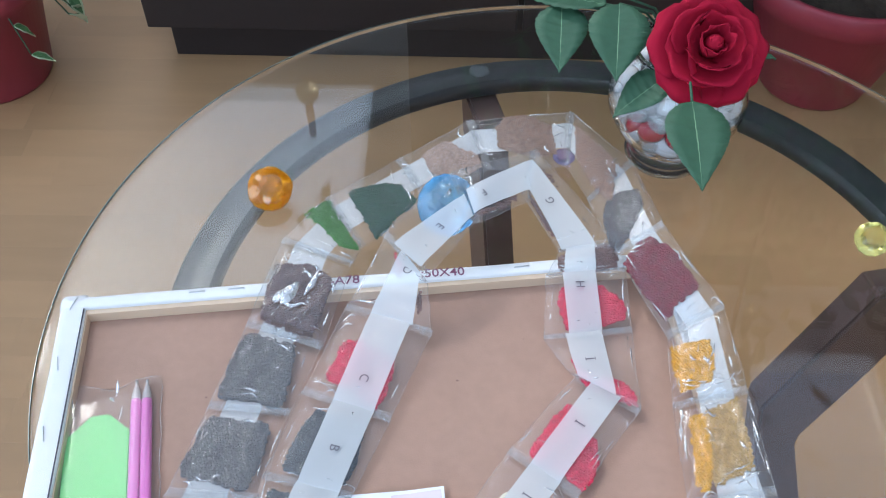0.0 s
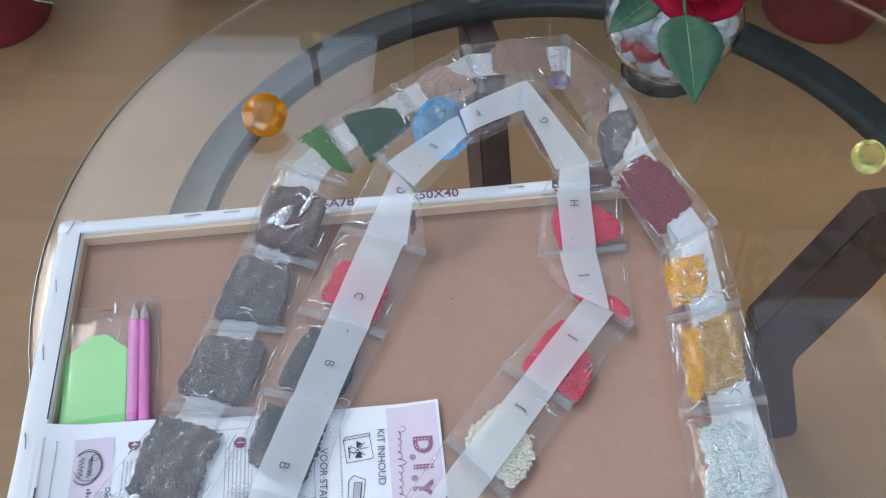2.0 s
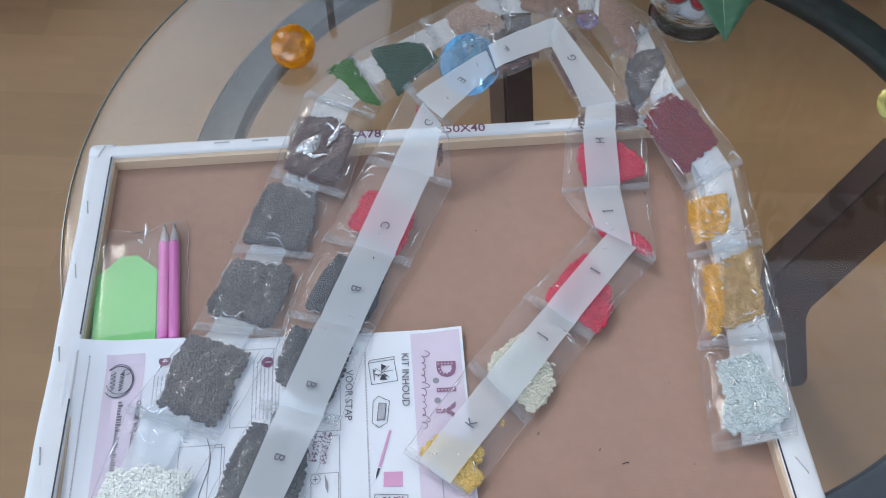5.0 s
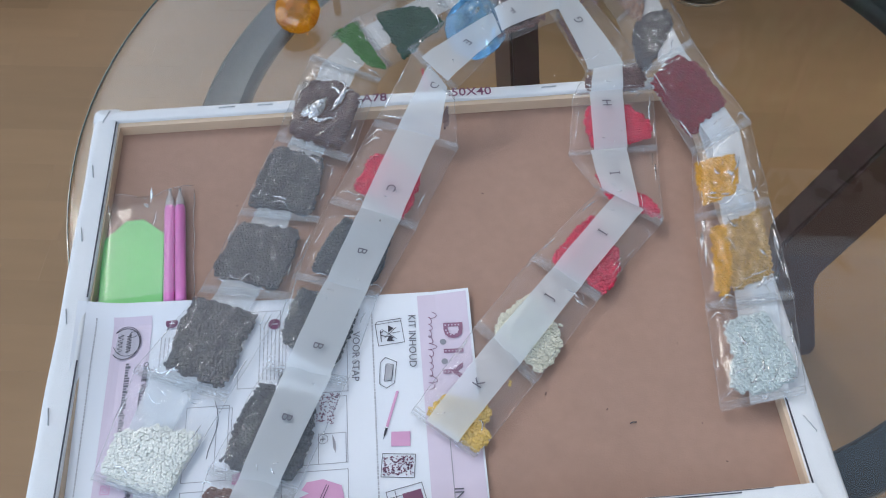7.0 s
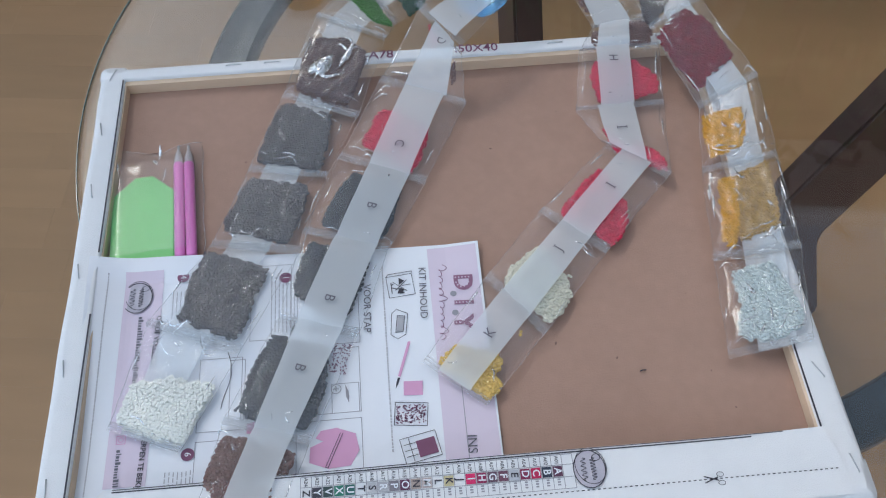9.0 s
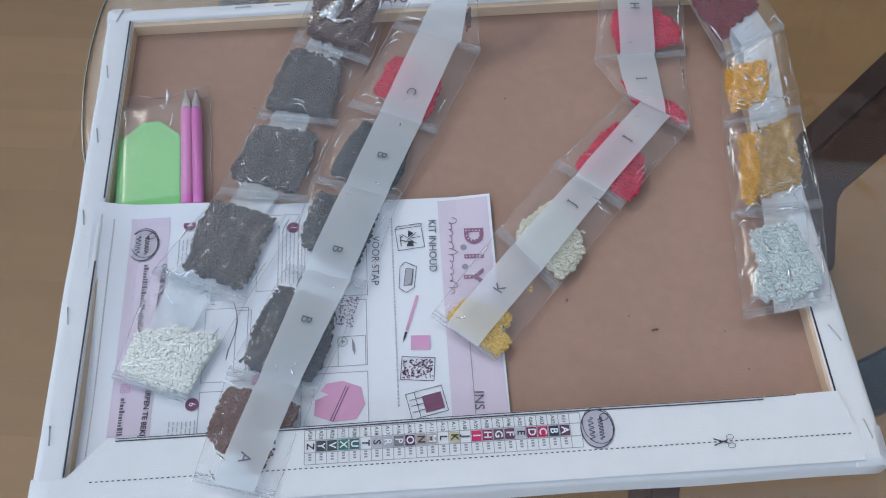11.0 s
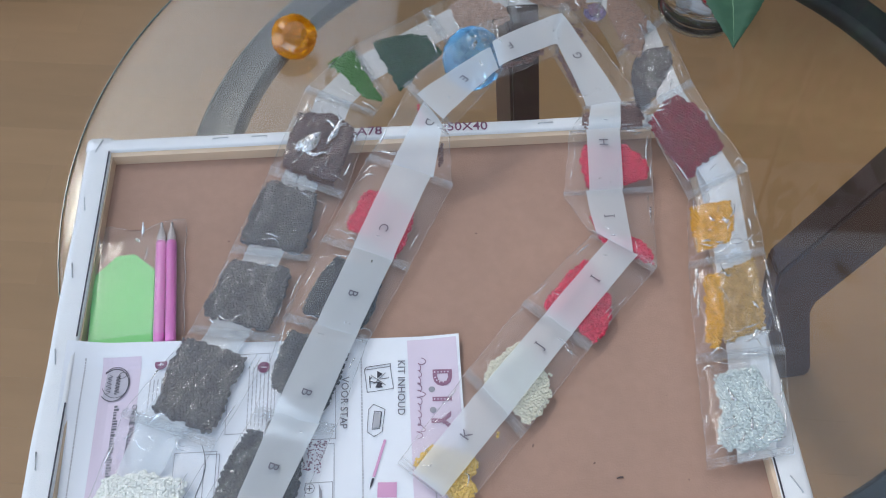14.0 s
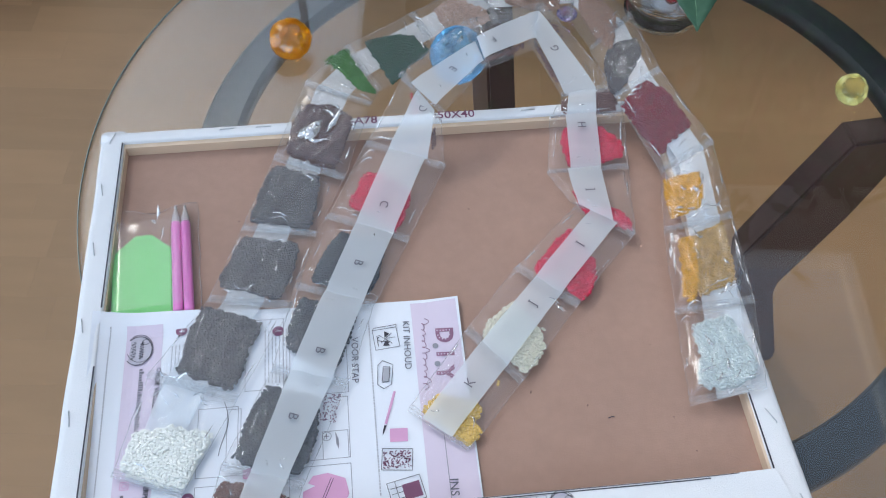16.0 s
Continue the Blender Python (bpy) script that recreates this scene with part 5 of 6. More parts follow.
def inner_strip():
    strip = thing("bead_bag_strip", Matrix.Identity(4), "strip of clear bead bags lying lettered paper side up", "bead bags", "bead bag strips")

    def bag(seed, letter, text_v, a, b, label, beads):
        strip_bag(strip, a, b, beads, seed, True, label, letter, 0.0036, text_v)

    bag(300, "A", 0.25, ((-0.154, -0.183, 0.471), (-0.107, -0.197, 0.470)), ((-0.140, -0.113, 0.461), (-0.085, -0.132, 0.461)), ((-0.44, -0.03), (0.55, -0.02), (-0.25, 1.00), (0.62, 1.01)),
        [(B_RUST, [(-0.87, 0.87), (-0.33, 0.87), (0.62, 0.86), (0.80, 0.82), (0.75, 0.57), (0.55, 0.28), (0.39, 0.11), (-0.10, 0.32), (-0.61, 0.26), (-1.04, 0.38), (-0.99, 0.55)])])
    bag(301, "B", 0.55, ((-0.140, -0.113, 0.461), (-0.085, -0.132, 0.461)), ((-0.106, -0.041, 0.460), (-0.052, -0.058, 0.460)), ((-0.25, 0.00), (0.62, 0.01), (-0.48, 0.93), (0.62, 0.94)),
        [(B_NAVY, [(-0.92, 0.83), (-0.48, 0.83), (0.50, 0.82), (0.78, 0.42), (0.85, 0.10), (0.58, 0.09), (-0.25, 0.06), (-0.85, 0.12), (-0.94, 0.42)])])
    bag(302, "B", 0.27, ((-0.106, -0.041, 0.460), (-0.052, -0.058, 0.460)), ((-0.089, 0.030, 0.460), (-0.029, 0.007, 0.460)), ((-0.51, -0.08), (0.60, -0.07), (-0.22, 0.96), (0.75, 1.01)),
        [(B_NAVY, [(-0.80, 0.88), (-0.30, 0.88), (0.64, 0.89), (0.67, 0.58), (0.59, 0.16), (0.41, 0.10), (-0.41, 0.21), (-0.81, 0.28), (-0.86, 0.53)])])
    bag(303, "B", 0.44, ((-0.089, 0.030, 0.460), (-0.029, 0.007, 0.460)), ((-0.062, 0.096, 0.460), (0.002, 0.065, 0.460)), ((-0.20, -0.04), (0.75, 0.02), (-0.27, 0.92), (0.63, 0.97)),
        [(B_NAVY, [(-0.54, 0.88), (-0.29, 0.83), (0.50, 0.91), (0.65, 0.62), (0.76, 0.10), (0.46, 0.07), (-0.24, 0.10), (-0.69, 0.12), (-0.70, 0.52)])])
    bag(304, "C", 0.28, ((-0.062, 0.096, 0.460), (0.002, 0.065, 0.460)), ((-0.026, 0.166, 0.467), (0.038, 0.134, 0.467)), ((-0.27, -0.07), (0.63, -0.02), (-0.40, 1.01), (0.51, 1.09)),
        [(B_RED, [(-0.67, 0.67), (-0.35, 0.68), (0.52, 0.58), (0.67, 0.29), (0.65, 0.06), (0.55, 0.07), (-0.18, 0.18), (-0.69, 0.20)])])
    bag(305, "D", 0.78, ((-0.026, 0.166, 0.467), (0.038, 0.134, 0.467)), ((0.010, 0.209, 0.500), (0.038, 0.162, 0.492)), ((-0.41, 0.03), (0.57, 0.11), (-0.27, 0.80), (0.64, 0.88)),
        [(B_RED, [(-0.48, 0.92), (-0.05, 0.88), (-0.06, 0.66)]), (B_RUST, [(0.58, 0.57), (0.70, 0.74), (0.77, 0.38), (0.68, 0.26)])])
    bag(306, "E", 0.50, ((0.006, 0.200, 0.512), (0.039, 0.166, 0.498)), ((0.069, 0.269, 0.506), (0.081, 0.214, 0.500)), ((-0.43, 0.02), (0.72, -0.12), (0.03, 1.01), (0.82, 0.87)),
        [])
    bag(307, "F", 0.22, ((0.075, 0.271, 0.506), (0.083, 0.214, 0.500)), ((0.140, 0.286, 0.508), (0.129, 0.235, 0.500)), ((-0.16, -0.02), (0.71, -0.09), (-0.49, 0.93), (0.69, 0.90)),
        [(B_RUST, [(-0.30, 0.04), (-0.49, 0.78), (-0.55, 0.94), (-0.35, 0.91), (-0.13, 0.08)]), (B_RUST, [(0.65, -0.08), (0.60, 0.77), (0.76, 0.79), (0.81, -0.08)])])
    bag(308, "G", 0.42, ((0.143, 0.286, 0.508), (0.123, 0.242, 0.502)), ((0.195, 0.194, 0.486), (0.149, 0.200, 0.474)), ((-0.40, 0.03), (0.64, 0.04), (-0.24, 0.98), (0.94, 1.09)),
        [(B_RUST, [(-0.53, 0.08), (-0.76, 0.24), (-0.63, 0.36), (-0.56, 0.22)]), (B_RUST, [(0.67, 0.03), (0.65, 0.57), (0.74, 0.78), (0.87, 0.74), (0.84, 0.31)])])
    bag(309, "", 0.50, ((0.195, 0.194, 0.486), (0.149, 0.200, 0.474)), ((0.199, 0.176, 0.474), (0.134, 0.176, 0.472)), ((-0.19, -0.06), (0.76, 0.09), (-0.25, 1.10), (0.54, 0.99)),
        [(B_RUST, [(-0.23, 0.04), (-0.73, 0.00), (-0.91, 0.36), (-0.75, 0.93), (-0.29, 0.93)]), (B_RUST, [(0.94, 0.23), (0.76, 0.10), (0.57, 0.86), (0.66, 0.88)])])
    bag(310, "H", 0.27, ((0.199, 0.176, 0.474), (0.134, 0.176, 0.472)), ((0.194, 0.125, 0.461), (0.124, 0.125, 0.460)), ((-0.22, 0.08), (0.59, 0.07), (-0.32, 1.13), (0.43, 1.12)),
        [(B_RED, [(0.65, 0.21), (-0.32, 0.23), (-0.52, 0.33), (-0.93, 0.57), (-0.88, 0.80), (-0.41, 0.88), (0.48, 0.89), (0.64, 0.53)])])
    bag(311, "I", 0.55, ((0.194, 0.125, 0.461), (0.124, 0.125, 0.460)), ((0.182, 0.051, 0.466), (0.138, 0.089, 0.462)), ((-0.28, 0.14), (0.51, 0.18), (-0.30, 1.11), (0.80, 1.28)),
        [(B_RED, [(0.66, 0.34), (0.65, 0.53), (0.28, 0.88), (-0.35, 0.71), (-0.85, 0.79), (-0.93, 0.98), (-0.34, 1.01), (0.61, 1.09)])])
    bag(312, "I", 0.45, ((0.181, 0.051, 0.464), (0.141, 0.087, 0.461)), ((0.125, -0.008, 0.460), (0.083, 0.031, 0.460)), ((-0.42, 0.04), (0.50, 0.05), (-0.48, 0.94), (0.37, 0.95)),
        [(B_RED, [(0.65, 0.29), (0.24, 0.33), (-0.53, 0.49), (-0.96, 0.66), (-1.06, 0.96), (-0.45, 0.90), (0.50, 0.94), (0.65, 0.84), (0.65, 0.62), (0.70, 0.45)])])
    bag(313, "J", 0.32, ((0.125, -0.008, 0.460), (0.083, 0.031, 0.460)), ((0.072, -0.069, 0.460), (0.038, -0.021, 0.460)), ((-0.49, -0.06), (0.36, -0.05), (-0.48, 0.95), (0.44, 0.96)),
        [(B_CREAM, [(0.47, 0.38), (0.18, 0.36), (-0.52, 0.47), (-0.98, 0.57), (-0.99, 0.90), (-0.41, 0.91), (0.61, 0.91), (0.65, 0.73)]), (B_CREAM, [(-0.48, 0.42), (-0.70, 0.41), (-0.77, 0.45), (-0.55, 0.46)])])
    bag(314, "K", 0.45, ((0.072, -0.069, 0.460), (0.038, -0.021, 0.460)), ((0.028, -0.117, 0.460), (-0.011, -0.082, 0.460)), ((-0.48, -0.06), (0.44, -0.04), (-0.46, 0.99), (0.50, 0.96)),
        [(B_YELL, [(0.60, 0.73), (-0.36, 0.53), (-0.66, 0.56), (-0.66, 0.70), (-1.01, 0.78), (-0.94, 0.95), (-0.39, 0.95), (0.69, 0.94)]), (B_YELL, [(-0.49, 0.19), (-0.57, 0.16), (-0.63, 0.19), (-0.56, 0.22)])])


outer_strip()
inner_strip()

# ---- crystals ----


def crystal(name, x, y, z, radius, height, material, label, tilt=(0, 0, 0), n=12):
    """A brilliant-cut stone standing on its table or point side."""
    bm = bmesh.new()
    rings = []
    for r, h, off in ((0.26, 1.0, 0.5), (0.52, 0.95, 0.0), (0.78, 0.82, 0.5), (0.97, 0.64, 0.0), (1.0, 0.56, 0.0), (0.80, 0.34, 0.5), (0.54, 0.16, 0.0), (0.28, 0.05, 0.5)):
        rings.append([bm.verts.new((radius * r * math.cos(2 * math.pi * (k + off) / n), radius * r * math.sin(2 * math.pi * (k + off) / n), height * h)) for k in range(n)])
    tip = bm.verts.new((0, 0, 0))
    offs = (0.5, 0.0, 0.5, 0.0, 0.0, 0.5, 0.0, 0.5)
    for q in range(7):
        a, b = rings[q], rings[q + 1]
        for k in range(n):
            j = (k + 1) % n
            if offs[q] == offs[q + 1]:
                bm.faces.new((a[k], a[j], b[j], b[k]))
            elif offs[q] > offs[q + 1]:
                bm.faces.new((a[k], b[j], b[k]))
                bm.faces.new((a[k], a[j], b[j]))
            else:
                bm.faces.new((a[k], a[j], b[k]))
                bm.faces.new((a[j], b[j], b[k]))
    # small unevenness of the cut
    cut = random.Random(int(radius * 1e5))
    for ring in rings[1:]:
        for v in ring:
            v.co *= cut.uniform(0.95, 1.03)
    bm.faces.new(rings[0])
    for k in range(n):
        bm.faces.new((rings[-1][k], tip, rings[-1][(k + 1) % n]))
    bmesh.ops.recalc_face_normals(bm, faces=bm.faces)
    m = pose(0, 0, 0, *tilt)
    bmesh.ops.transform(bm, matrix=m, verts=bm.verts)
    low = min(v.co.z for v in bm.verts)
    ob = part(name, bm, material)
    ob.matrix_world = pose(x, y, z - low)
    return tagged(ob, label, "crystal", "faceted crystals")


crystal("decorative_crystal", -0.0920, 0.3160, ZG + 0.0003, 0.0205, 0.026, M_AMBER, "large faceted amber glass crystal on the table", (32, 8, 10), 16)
crystal("decorative_crystal", 0.0650, 0.2790, ZG + 0.0003, 0.0270, 0.026, M_BLUE, "large faceted blue glass crystal leaning under the bead strips", (36, 0, 0), 16)
crystal("decorative_crystal", 0.4210, 0.2050, ZG + 0.0003, 0.0155, 0.019, M_YELLOW, "small faceted pale yellow glass crystal on the table", (32, -6, 0))
crystal("decorative_crystal", 0.180, 0.330, ZG + 0.0003, 0.0105, 0.013, M_LILACG, "small pale lilac glass crystal under the bead strip", (0, 0, 0))

# ---- vase with an artificial rose ----
VX, VY = 0.277, 0.335


def vase():
    t = thing("glass_vase", pose(VX, VY, ZG + 0.0004), "clear round glass bowl vase filled with pebbles", "vase")
    outer = [(0.0, 0.0140), (0.018, 0.0145), (0.028, 0.0115), (0.0325, 0.001), (0.0350, 0.0), (0.0362, 0.003), (0.034, 0.008), (0.0315, 0.0135), (0.036, 0.020), (0.050, 0.036), (0.0595, 0.056), (0.0610, 0.072), (0.056, 0.092), (0.047, 0.108), (0.044, 0.114), (0.046, 0.120)]
    inner = [(0.0435, 0.1195), (0.0415, 0.114), (0.0445, 0.107), (0.0535, 0.091), (0.0583, 0.072), (0.0565, 0.057), (0.047, 0.038), (0.034, 0.0225), (0.020, 0.0175), (0.0, 0.0165)]
    g = part("bowl", lathe(outer + inner, 56), M_GLASS, t, "thick clear glass bowl on a foot", True)
    g.visible_shadow = False
    part("rim", lathe([(0.0436, 0.1197), (0.0461, 0.1202), (0.0468, 0.1215), (0.0452, 0.1228), (0.0434, 0.1214), (0.0436, 0.1197)], 56), M_GLASS, t, "rounded glass rim", True).visible_shadow = False
    part("foot", lathe([(0.0300, 0.0004), (0.0335, 0.0), (0.0368, 0.0002), (0.0374, 0.0030), (0.0364, 0.0052), (0.0356, 0.0030), (0.0300, 0.0004)], 56), M_GLASS, t, "thick rounded glass foot ring", True).visible_shadow = False
    rnd = random.Random(21)
    prof = [(0.018, 0.020), (0.030, 0.026), (0.042, 0.036), (0.050, 0.048), (0.053, 0.062), (0.053, 0.074), (0.049, 0.085)]
    for r, z in prof:
        cnt = max(4, int(2 * math.pi * r / 0.0205))
        for k in range(cnt):
            a = 2 * math.pi * (k + rnd.uniform(-0.2, 0.2)) / cnt + z * 40
            red = (205 < math.degrees(a) % 360 < 262 and 0.05 < z < 0.08 and rnd.random() < 0.7) or rnd.random() < 0.02
            rr = r - 0.005
            bm = lathe([(0, -0.0050), (0.0074, -0.0036), (0.0106, 0), (0.0078, 0.0038), (0, 0.0053)], 12)
            p = part("pebble", bm, M_PEBR if red else (M_PEBC if rnd.random() < 0.5 else M_PEBW), None, "", True)
            p.matrix_world = pose(VX + rr * math.cos(a), VY + rr * math.sin(a), ZG + z, rnd.uniform(-40, 40), rnd.uniform(40, 80), math.degrees(a)) @ Matrix.Diagonal((1, rnd.uniform(0.8, 1.25), 1, 1))
            tagged(p, "glossy deep red glass pebble in the vase" if red else "smooth white glass pebble in the vase", "pebble", "pebbles in the vase")
    fill = part("pebble", lathe([(0, 0.02), (0.022, 0.024), (0.040, 0.045), (0.043, 0.070), (0.036, 0.082), (0, 0.084)], 24), M_PEBW, None, "", True)
    fill.matrix_world = pose(VX, VY, ZG)
    tagged(fill, "packed white pebbles in the middle of the vase", "pebbles", kind="stuff")


vase()


def leaf_bm(length, width, n=24, serr=True, droop=0.12, fold=0.16):
    """A toothed leaf along +x from 0, with a raised fold along the midrib."""
    bm = bmesh.new()
    rows = []
    for j in range(n * 2 + 1):
        s = j / (n * 2)
        w = width / 2 * (math.sin(math.pi * s ** 0.74) ** 0.92 * (1 - 0.30 * s ** 2.5) * 0.97 if 0 < s < 1 else 0.0)
        w *= 1 + (0.025 * (1 if j % 2 else -1) if serr else 0)
        z = -droop * length * s * s
        row = []
        for q in (-1, -0.55, -0.016, 0.016, 0.55, 1):
            row.append(bm.verts.new((s * length, q * w, z + fold * abs(q) * w + 0.0006 * math.sin(j * 1.1 + abs(q) * 4))))
        rows.append(row)
    for a, b in zip(rows, rows[1:]):
        for k in range(5):
            f = bm.faces.new((a[k], b[k], b[k + 1], a[k + 1]))
            f.smooth = True
            f.material_index = 1 if k == 2 else 0
    bmesh.ops.remove_doubles(bm, verts=bm.verts, dist=1e-6)
    bmesh.ops.solidify(bm, geom=bm.faces[:], thickness=0.0005)
    return bm


def rose():
    c = Vector((0.270, 0.283, 0.606))
    aim = Vector((-0.10, -0.62, 0.78)).normalized()
    base = aim.to_track_quat("Z", "Y").to_matrix().to_4x4()
    t = thing("artificial_rose", pose(VX, VY, ZG + 0.06), "red cloth rose with green leaves standing in the vase", "flower")
    inv = t.matrix_world.inverted()
    rnd = random.Random(4)
    # petals: curled shells round the bud, opening outwards
    rows = [(2, 0.0050, 0.021, 3, 0.008), (3, 0.0100, 0.026, 6, 0.004), (3, 0.0180, 0.030, 14, -0.001), (4, 0.0255, 0.031, 34, -0.006), (5, 0.0310, 0.031, 60, -0.014)]
    for q, (cnt, rad, hgt, lean, drop) in enumerate(rows):
        for k in range(cnt):
            a0 = 2 * math.pi * k / cnt + q * 0.7 + rnd.uniform(-0.15, 0.15)
            span = 2 * math.pi / cnt * 1.5
            jr, jz = rnd.uniform(-0.0022, 0.0022), rnd.uniform(-0.003, 0.003)
            bm = bmesh.new()
            nu, nv = 14, 9
            vs = []
            for j in range(nv + 1):
                row = []
                v = j / nv
                for i in range(nu + 1):
                    u = i / nu * 2 - 1
                    half = max(0.16, math.sqrt(max(0.0, 1 - (max(0, v - 0.45) / 0.60) ** 2.4)))
                    a = a0 + u * span / 2 * (0.55 + 0.45 * min(1, v * 2.2)) * half
                    L = radians(lean) * v ** 1.2
                    r = rad * (0.35 + 0.65 * min(1.0, v * 1.6)) + hgt * 0.55 * math.sin(L) * v + jr * v
                    z = drop + jz * v + hgt * v * math.cos(L * 0.92) - (0.006 * (v ** 4) if q > 1 else 0)
                    wob = 0.0016 * noise.noise((u * 2 + k, v * 3, q)) + (0.0013 * math.sin(u * 5 + k) * v ** 3)
                    row.append(bm.verts.new(((r + wob) * math.cos(a), (r + wob) * math.sin(a), z + wob)))
                vs.append(row)
            for j in range(nv):
                for i in range(nu):
                    bm.faces.new((vs[j][i], vs[j][i + 1], vs[j + 1][i + 1], vs[j + 1][i]))
            bmesh.ops.remove_doubles(bm, verts=bm.verts, dist=1e-5)
            bmesh.ops.solidify(bm, geom=bm.faces[:], thickness=0.0007)
            p = part("petal", bm, M_PETAL, t, "", True)
            p.matrix_local = inv @ Matrix.Translation(c) @ base
    part("bud", lathe([(0, 0.030), (0.003, 0.030), (0.0065, 0.024), (0.008, 0.010), (0.006, -0.004), (0, -0.012)], 18), M_PETAL, t, "", True).matrix_local = inv @ Matrix.Translation(c) @ base
    part("calyx", lathe([(0.018, -0.010), (0.012, -0.016), (0.004, -0.024), (0, -0.025)], 16), M_LEAF, t, "", True).matrix_local = inv @ Matrix.Translation(c) @ base
    low = c - aim * 0.02
    stem = [Vector((VX, VY, ZG + 0.07)).lerp(low, s) + Vector((0, 0.02, 0.01)) * math.sin(math.pi * s) for s in (0, 0.2, 0.4, 0.6, 0.8, 1)]
    st = part("stem", tube([inv @ p for p in stem], 0.0022, 8), M_LEAF, t)
    # leaves: foot, tip, width
    for a, b, w in (((0.244, 0.231, 0.600), (0.234, 0.155, 0.590), 0.050), ((0.214, 0.346, 0.610), (0.200, 0.280, 0.590), 0.052), ((0.171, 0.365, 0.600), (0.159, 0.302, 0.585), 0.046),
                    ((0.246, 0.288, 0.580), (0.197, 0.271, 0.560), 0.040), ((0.205, 0.352, 0.606), (0.140, 0.395, 0.600), 0.042), ((0.22, 0.352, 0.612), (0.246, 0.392, 0.620), 0.046), ((0.30, 0.310, 0.585), (0.338, 0.300, 0.585), 0.026)):
        a, b = Vector(a), Vector(b)
        d = b - a
        x = d.normalized()
        y = Vector((0, 0, 1)).cross(x).normalized()
        z = x.cross(y)
        lf = part("leaf", leaf_bm(d.length, w), [M_LEAF, M_RIB], t, "", True)
        lf.matrix_local = inv @ Matrix.Translation(a) @ Matrix((x, y, z)).transposed().to_4x4()
        mid = (stem[3] + a) / 2 + Vector((0, 0.01, 0.008))
        part("leaf_stalk", tube([inv @ stem[2], inv @ mid, inv @ a], 0.0011, 6), M_LEAF, t)


rose()

# ---- potted plants on the floor ----


def pot(name, x, y, r0, r1, h, label):
    t = thing(name, pose(x, y, 0), label, "plant pot")
    th = 0.005
    prof = [(0, 0), (r0, 0), (r0 + 0.004, 0.006), (r1 - 0.004, h * 0.80), (r1 + 0.006, h * 0.80 + 0.004), (r1 + 0.010, h - 0.004), (r1 + 0.006, h), (r1, h), (r1 - th, h * 0.8), (r1 - th - 0.004, h * 0.80)]
    part("pot_body", lathe(prof, 64), M_POT, t, "", True)
    bm = lathe([(0, h * 0.86)] + [(r1 * k / 6 - 0.0005, h * 0.86 - 0.004 * (k == 6)) for k in range(1, 7)], 40)
    for v in bm.verts:
        v.co.z += 0.008 * noise.noise(v.co * 40)
    part("soil", bm, M_SOIL, t)
    return t


pot("plant_pot", -0.655, 1.135, 0.095, 0.128, 0.21, "maroon plastic plant pot on the laminate floor")
pot("plant_pot", 0.790, 0.962, 0.088, 0.150, 0.235, "large maroon plastic plant pot with dark soil")


def variegated():
    """A trailing plant whose leaves have pale margins."""
    t = thing("variegated_houseplant", pose(-0.655, 1.135, 0.18), "trailing houseplant with green leaves edged in cream", "plant")
    rnd = random.Random(12)
    for k in range(9):
        a = -1.2 + rnd.uniform(-1.6, 1.6)
        out = Vector((math.cos(a), math.sin(a), 0))
        pts = [out * (0.16 * s) + Vector((0, 0, 0.05 * math.sin(3.1 * s) + 0.03 - 0.10 * s * s)) for s in (0, 0.2, 0.4, 0.6, 0.8, 1)]
        part("plant_stem", tube(pts, 0.002, 6, 0.6), M_LEAF, t)
        for j in range(6):
            s = 0.3 + 0.7 * j / 5
            p = out * (0.16 * s) + Vector((0, 0, 0.05 * math.sin(3.1 * s) + 0.03 - 0.10 * s * s))
            m = Matrix.Translation(p) @ pose(0, 0, 0, rnd.uniform(-20, 20), rnd.uniform(5, 45), math.degrees(a) + rnd.choice((-55, 55, 0)) + rnd.uniform(-20, 20))
            L = rnd.uniform(0.036, 0.055)
            lf = part("leaf", leaf_bm(L, L * 0.62, 8, False, 0.25, 0.2), [M_VEDGE, M_VEDGE], t, "cream edged leaf", True)
            lf.matrix_local = m
            inner = part("leaf_centre", leaf_bm(L * 0.84, L * 0.42, 8, False, 0.25, 0.2), [M_VLEAF, M_RIB], lf, "", True)
            inner.matrix_local = pose(L * 0.05, 0, 0.0012)


variegated()


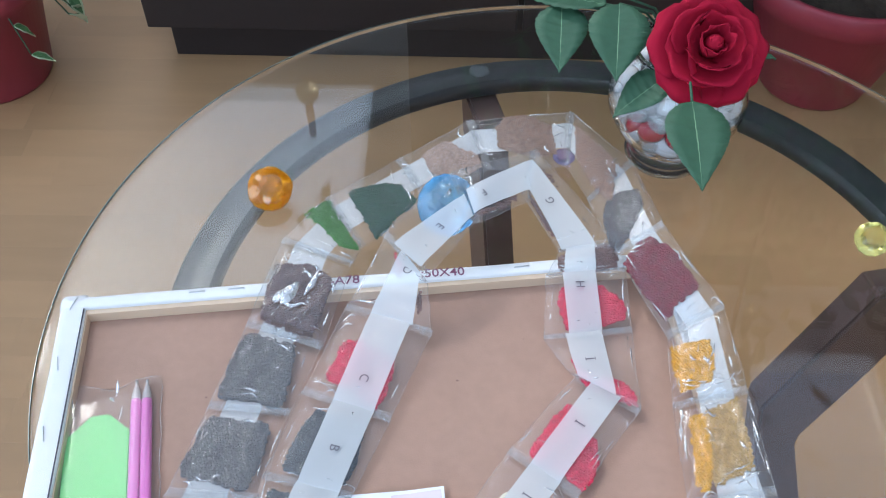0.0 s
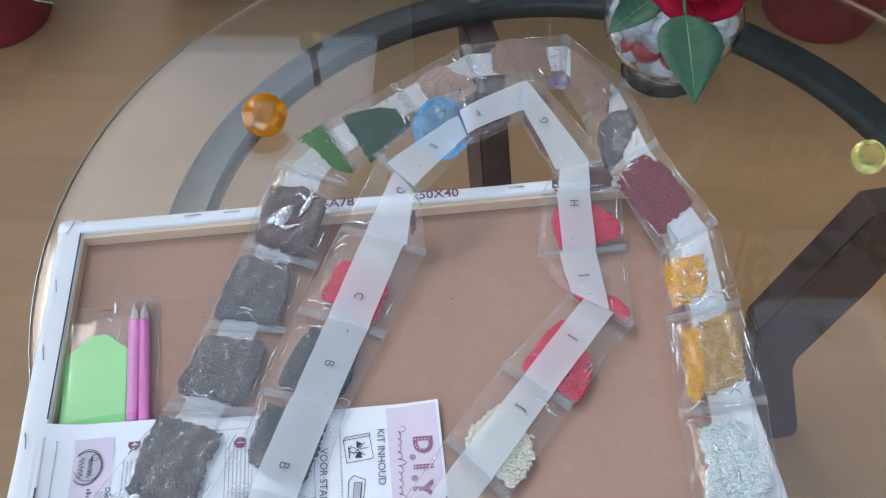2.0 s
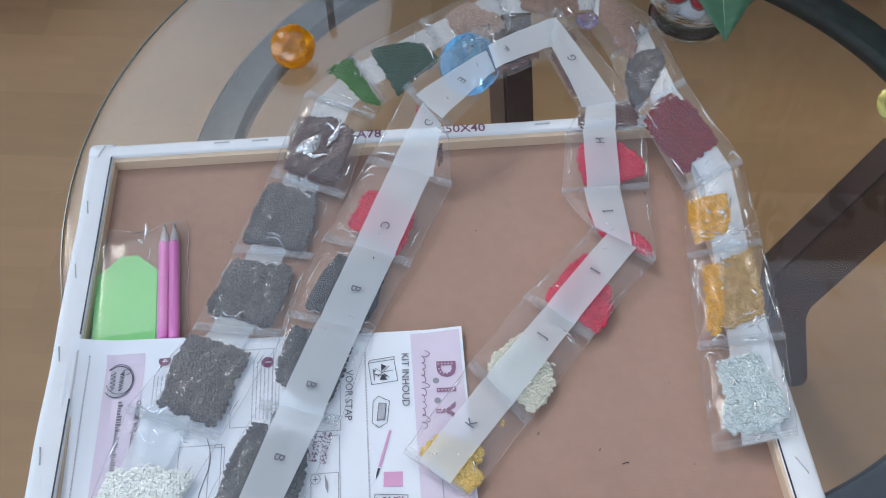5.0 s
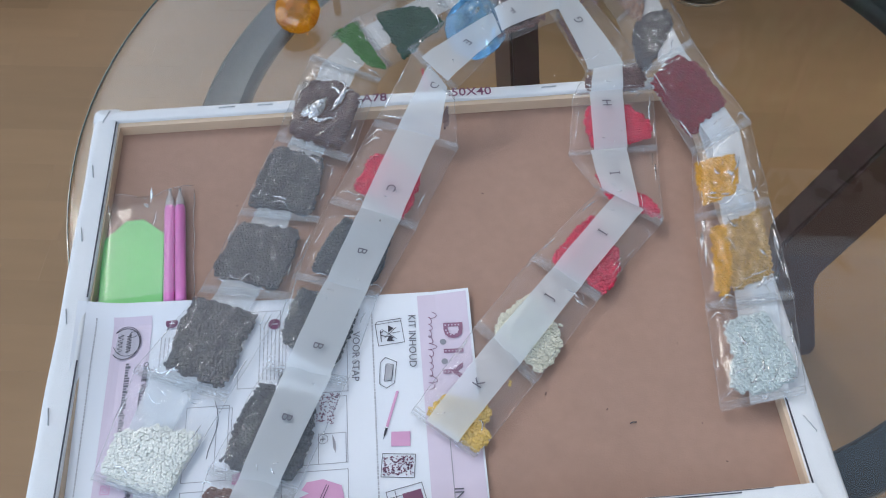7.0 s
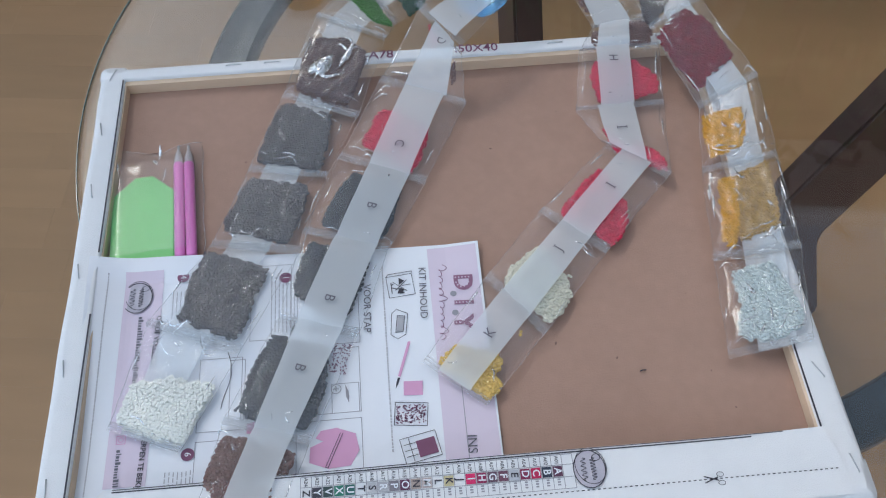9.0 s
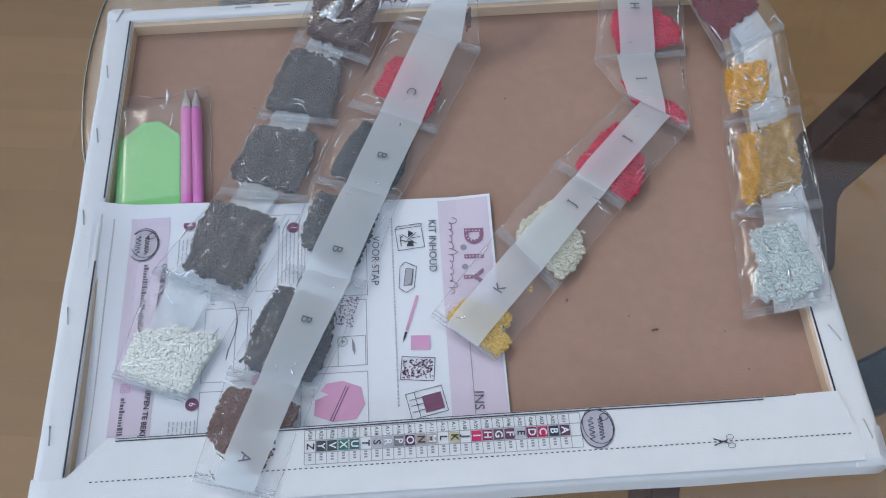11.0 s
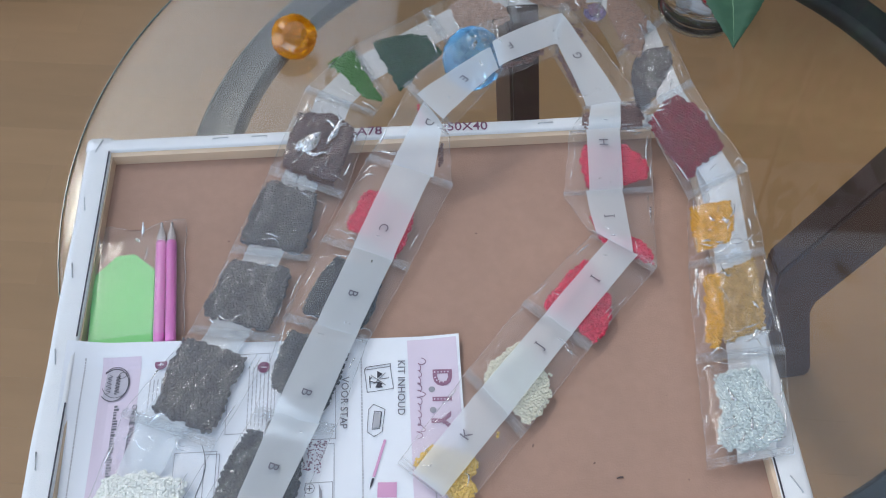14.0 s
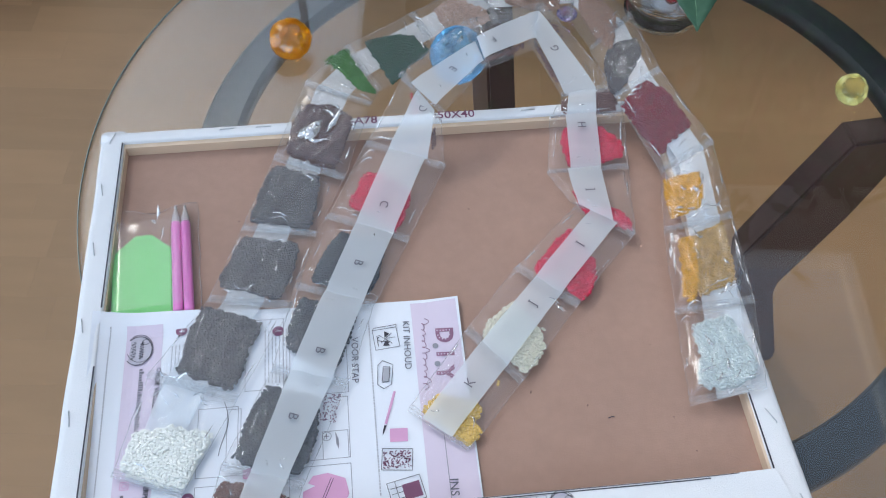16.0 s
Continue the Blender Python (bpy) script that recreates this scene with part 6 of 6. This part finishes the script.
def indoor_tree():
    """A tall leafy plant that grows from the large pot and darkens the glass's reflection."""
    t = thing("indoor_tree", pose(0.790, 0.962, 0.19), "tall leafy green indoor tree in the large pot", "plant")
    rnd = random.Random(31)
    part("trunk", tube([(0, 0, 0), (0.02, 0.01, 0.4), (0.0, 0.03, 0.7), (0.03, 0.02, 0.95), (0.02, 0.0, 1.18)], 0.014, 8, 0.4), M_BARK, t)
    verts, faces = [], []
    for k in range(20):
        z = 0.55 + 0.030 * k
        a = k * 2.4
        r = rnd.uniform(0.35, 0.75)
        tip = Vector((math.cos(a) * r - 0.08, math.sin(a) * r * 0.6 + 0.05, min(1.22, z + rnd.uniform(0.05, 0.25))))
        st = Vector((0.01, 0.02, z))
        part("branch", tube([st, st.lerp(tip, 0.5) + Vector((0, 0, 0.04)), tip], 0.006, 6, 0.3), M_BARK, t)
        for j in range(60):
            s = rnd.uniform(0.2, 1.05)
            p = st.lerp(tip, s) + Vector((rnd.gauss(0, 0.06), rnd.gauss(0, 0.06), rnd.gauss(0, 0.06)))
            e = Euler((rnd.uniform(-0.8, 0.8), rnd.uniform(-0.2, 1.2), rnd.uniform(0, 6.28))).to_matrix()
            L, W = rnd.uniform(0.05, 0.085), rnd.uniform(0.011, 0.017)
            b = len(verts)
            for q in ((0, 0, 0), (L * 0.35, W, 0.003), (L * 0.35, 0, -0.003), (L * 0.35, -W, 0.003), (L * 0.75, W * 0.7, -0.004), (L * 0.75, 0, -0.009), (L * 0.75, -W * 0.7, -0.004), (L, 0, -0.016)):
                verts.append(tuple(p + e @ Vector(q)))
            faces += [(b, b + 2, b + 1), (b, b + 3, b + 2), (b + 1, b + 2, b + 5, b + 4), (b + 2, b + 3, b + 6, b + 5), (b + 4, b + 5, b + 7), (b + 5, b + 6, b + 7)]
    tagged(raw("crown", verts, faces, M_VLEAF, t, "loose crown of small pointed leaves"), kind="stuff")


indoor_tree()


def pendant():
    t = thing("pendant_lamp", pose(-0.235, 2.76, HR + 0.03), "hanging lamp with an olive glass shade on a brown rod", "lamp")
    part("rod", tube([(0, 0, 0), (0, 0, -0.11), (0, 0, -0.21)], 0.016, 10), M_LAMPROD, t)
    part("shade", lathe([(0.018, -0.20), (0.042, -0.22), (0.048, -0.25), (0.040, -0.28), (0.016, -0.30), (0.005, -0.32), (0, -0.32)], 28), M_LAMP, t, "", True)


pendant()

# ---- laminate strips, nearest the table ----


def laminate():
    rnd = random.Random(77)
    lengths = (0.22, 0.29, 0.36, 0.43)
    width = 0.066
    meshes = {}
    for L in lengths:
        bm = box(bmesh.new(), 0, L - 0.0001, 0, width - 0.0001, -0.0055, 0.0, 0.0)
        bmesh.ops.bevel(bm, geom=[e for e in bm.edges if all(v.co.z > -0.001 for v in e.verts)], offset=0.00004, segments=1, affect="EDGES")
        me = bpy.data.meshes.new("strip")
        bm.to_mesh(me)
        bm.free()
        me.materials.append(M_LAM)
        meshes[L] = me
    rest = []
    y = -1.2
    while y < 1.5:
        x = -1.4 + rnd.uniform(-0.3, 0)
        while x < 1.5:
            L = rnd.choice(lengths)
            near = -0.95 < x < 0.85 and -0.45 < y < 0.98
            if near:
                ob = new("strip", meshes[L])
                ob.parent = floor
                ob.matrix_local = pose(x, y, 0)
            else:
                rest.append((x, y, L))
            x += L
        y += width
    verts, faces = [], []
    for x, y, L in rest:
        b = len(verts)
        for z in (-0.0055, 0.0):
            verts += [(x, y, z), (x + L - 0.0001, y, z), (x + L - 0.0001, y + width - 0.0001, z), (x, y + width - 0.0001, z)]
        faces += [(b + 4, b + 5, b + 6, b + 7), (b, b + 1, b + 5, b + 4), (b + 1, b + 2, b + 6, b + 5), (b + 2, b + 3, b + 7, b + 6), (b + 3, b, b + 4, b + 7)]
    tagged(raw("outer_strips", verts, faces, M_LAMREST, floor), kind="stuff")


M_LAMREST = mat("beech_laminate_rest", (0.402, 0.235, 0.118), 0.38, grain=0.13, scale=26, stretch=(0.16, 1, 1), bump=0.03, bscale=120, island=0.075)
laminate()
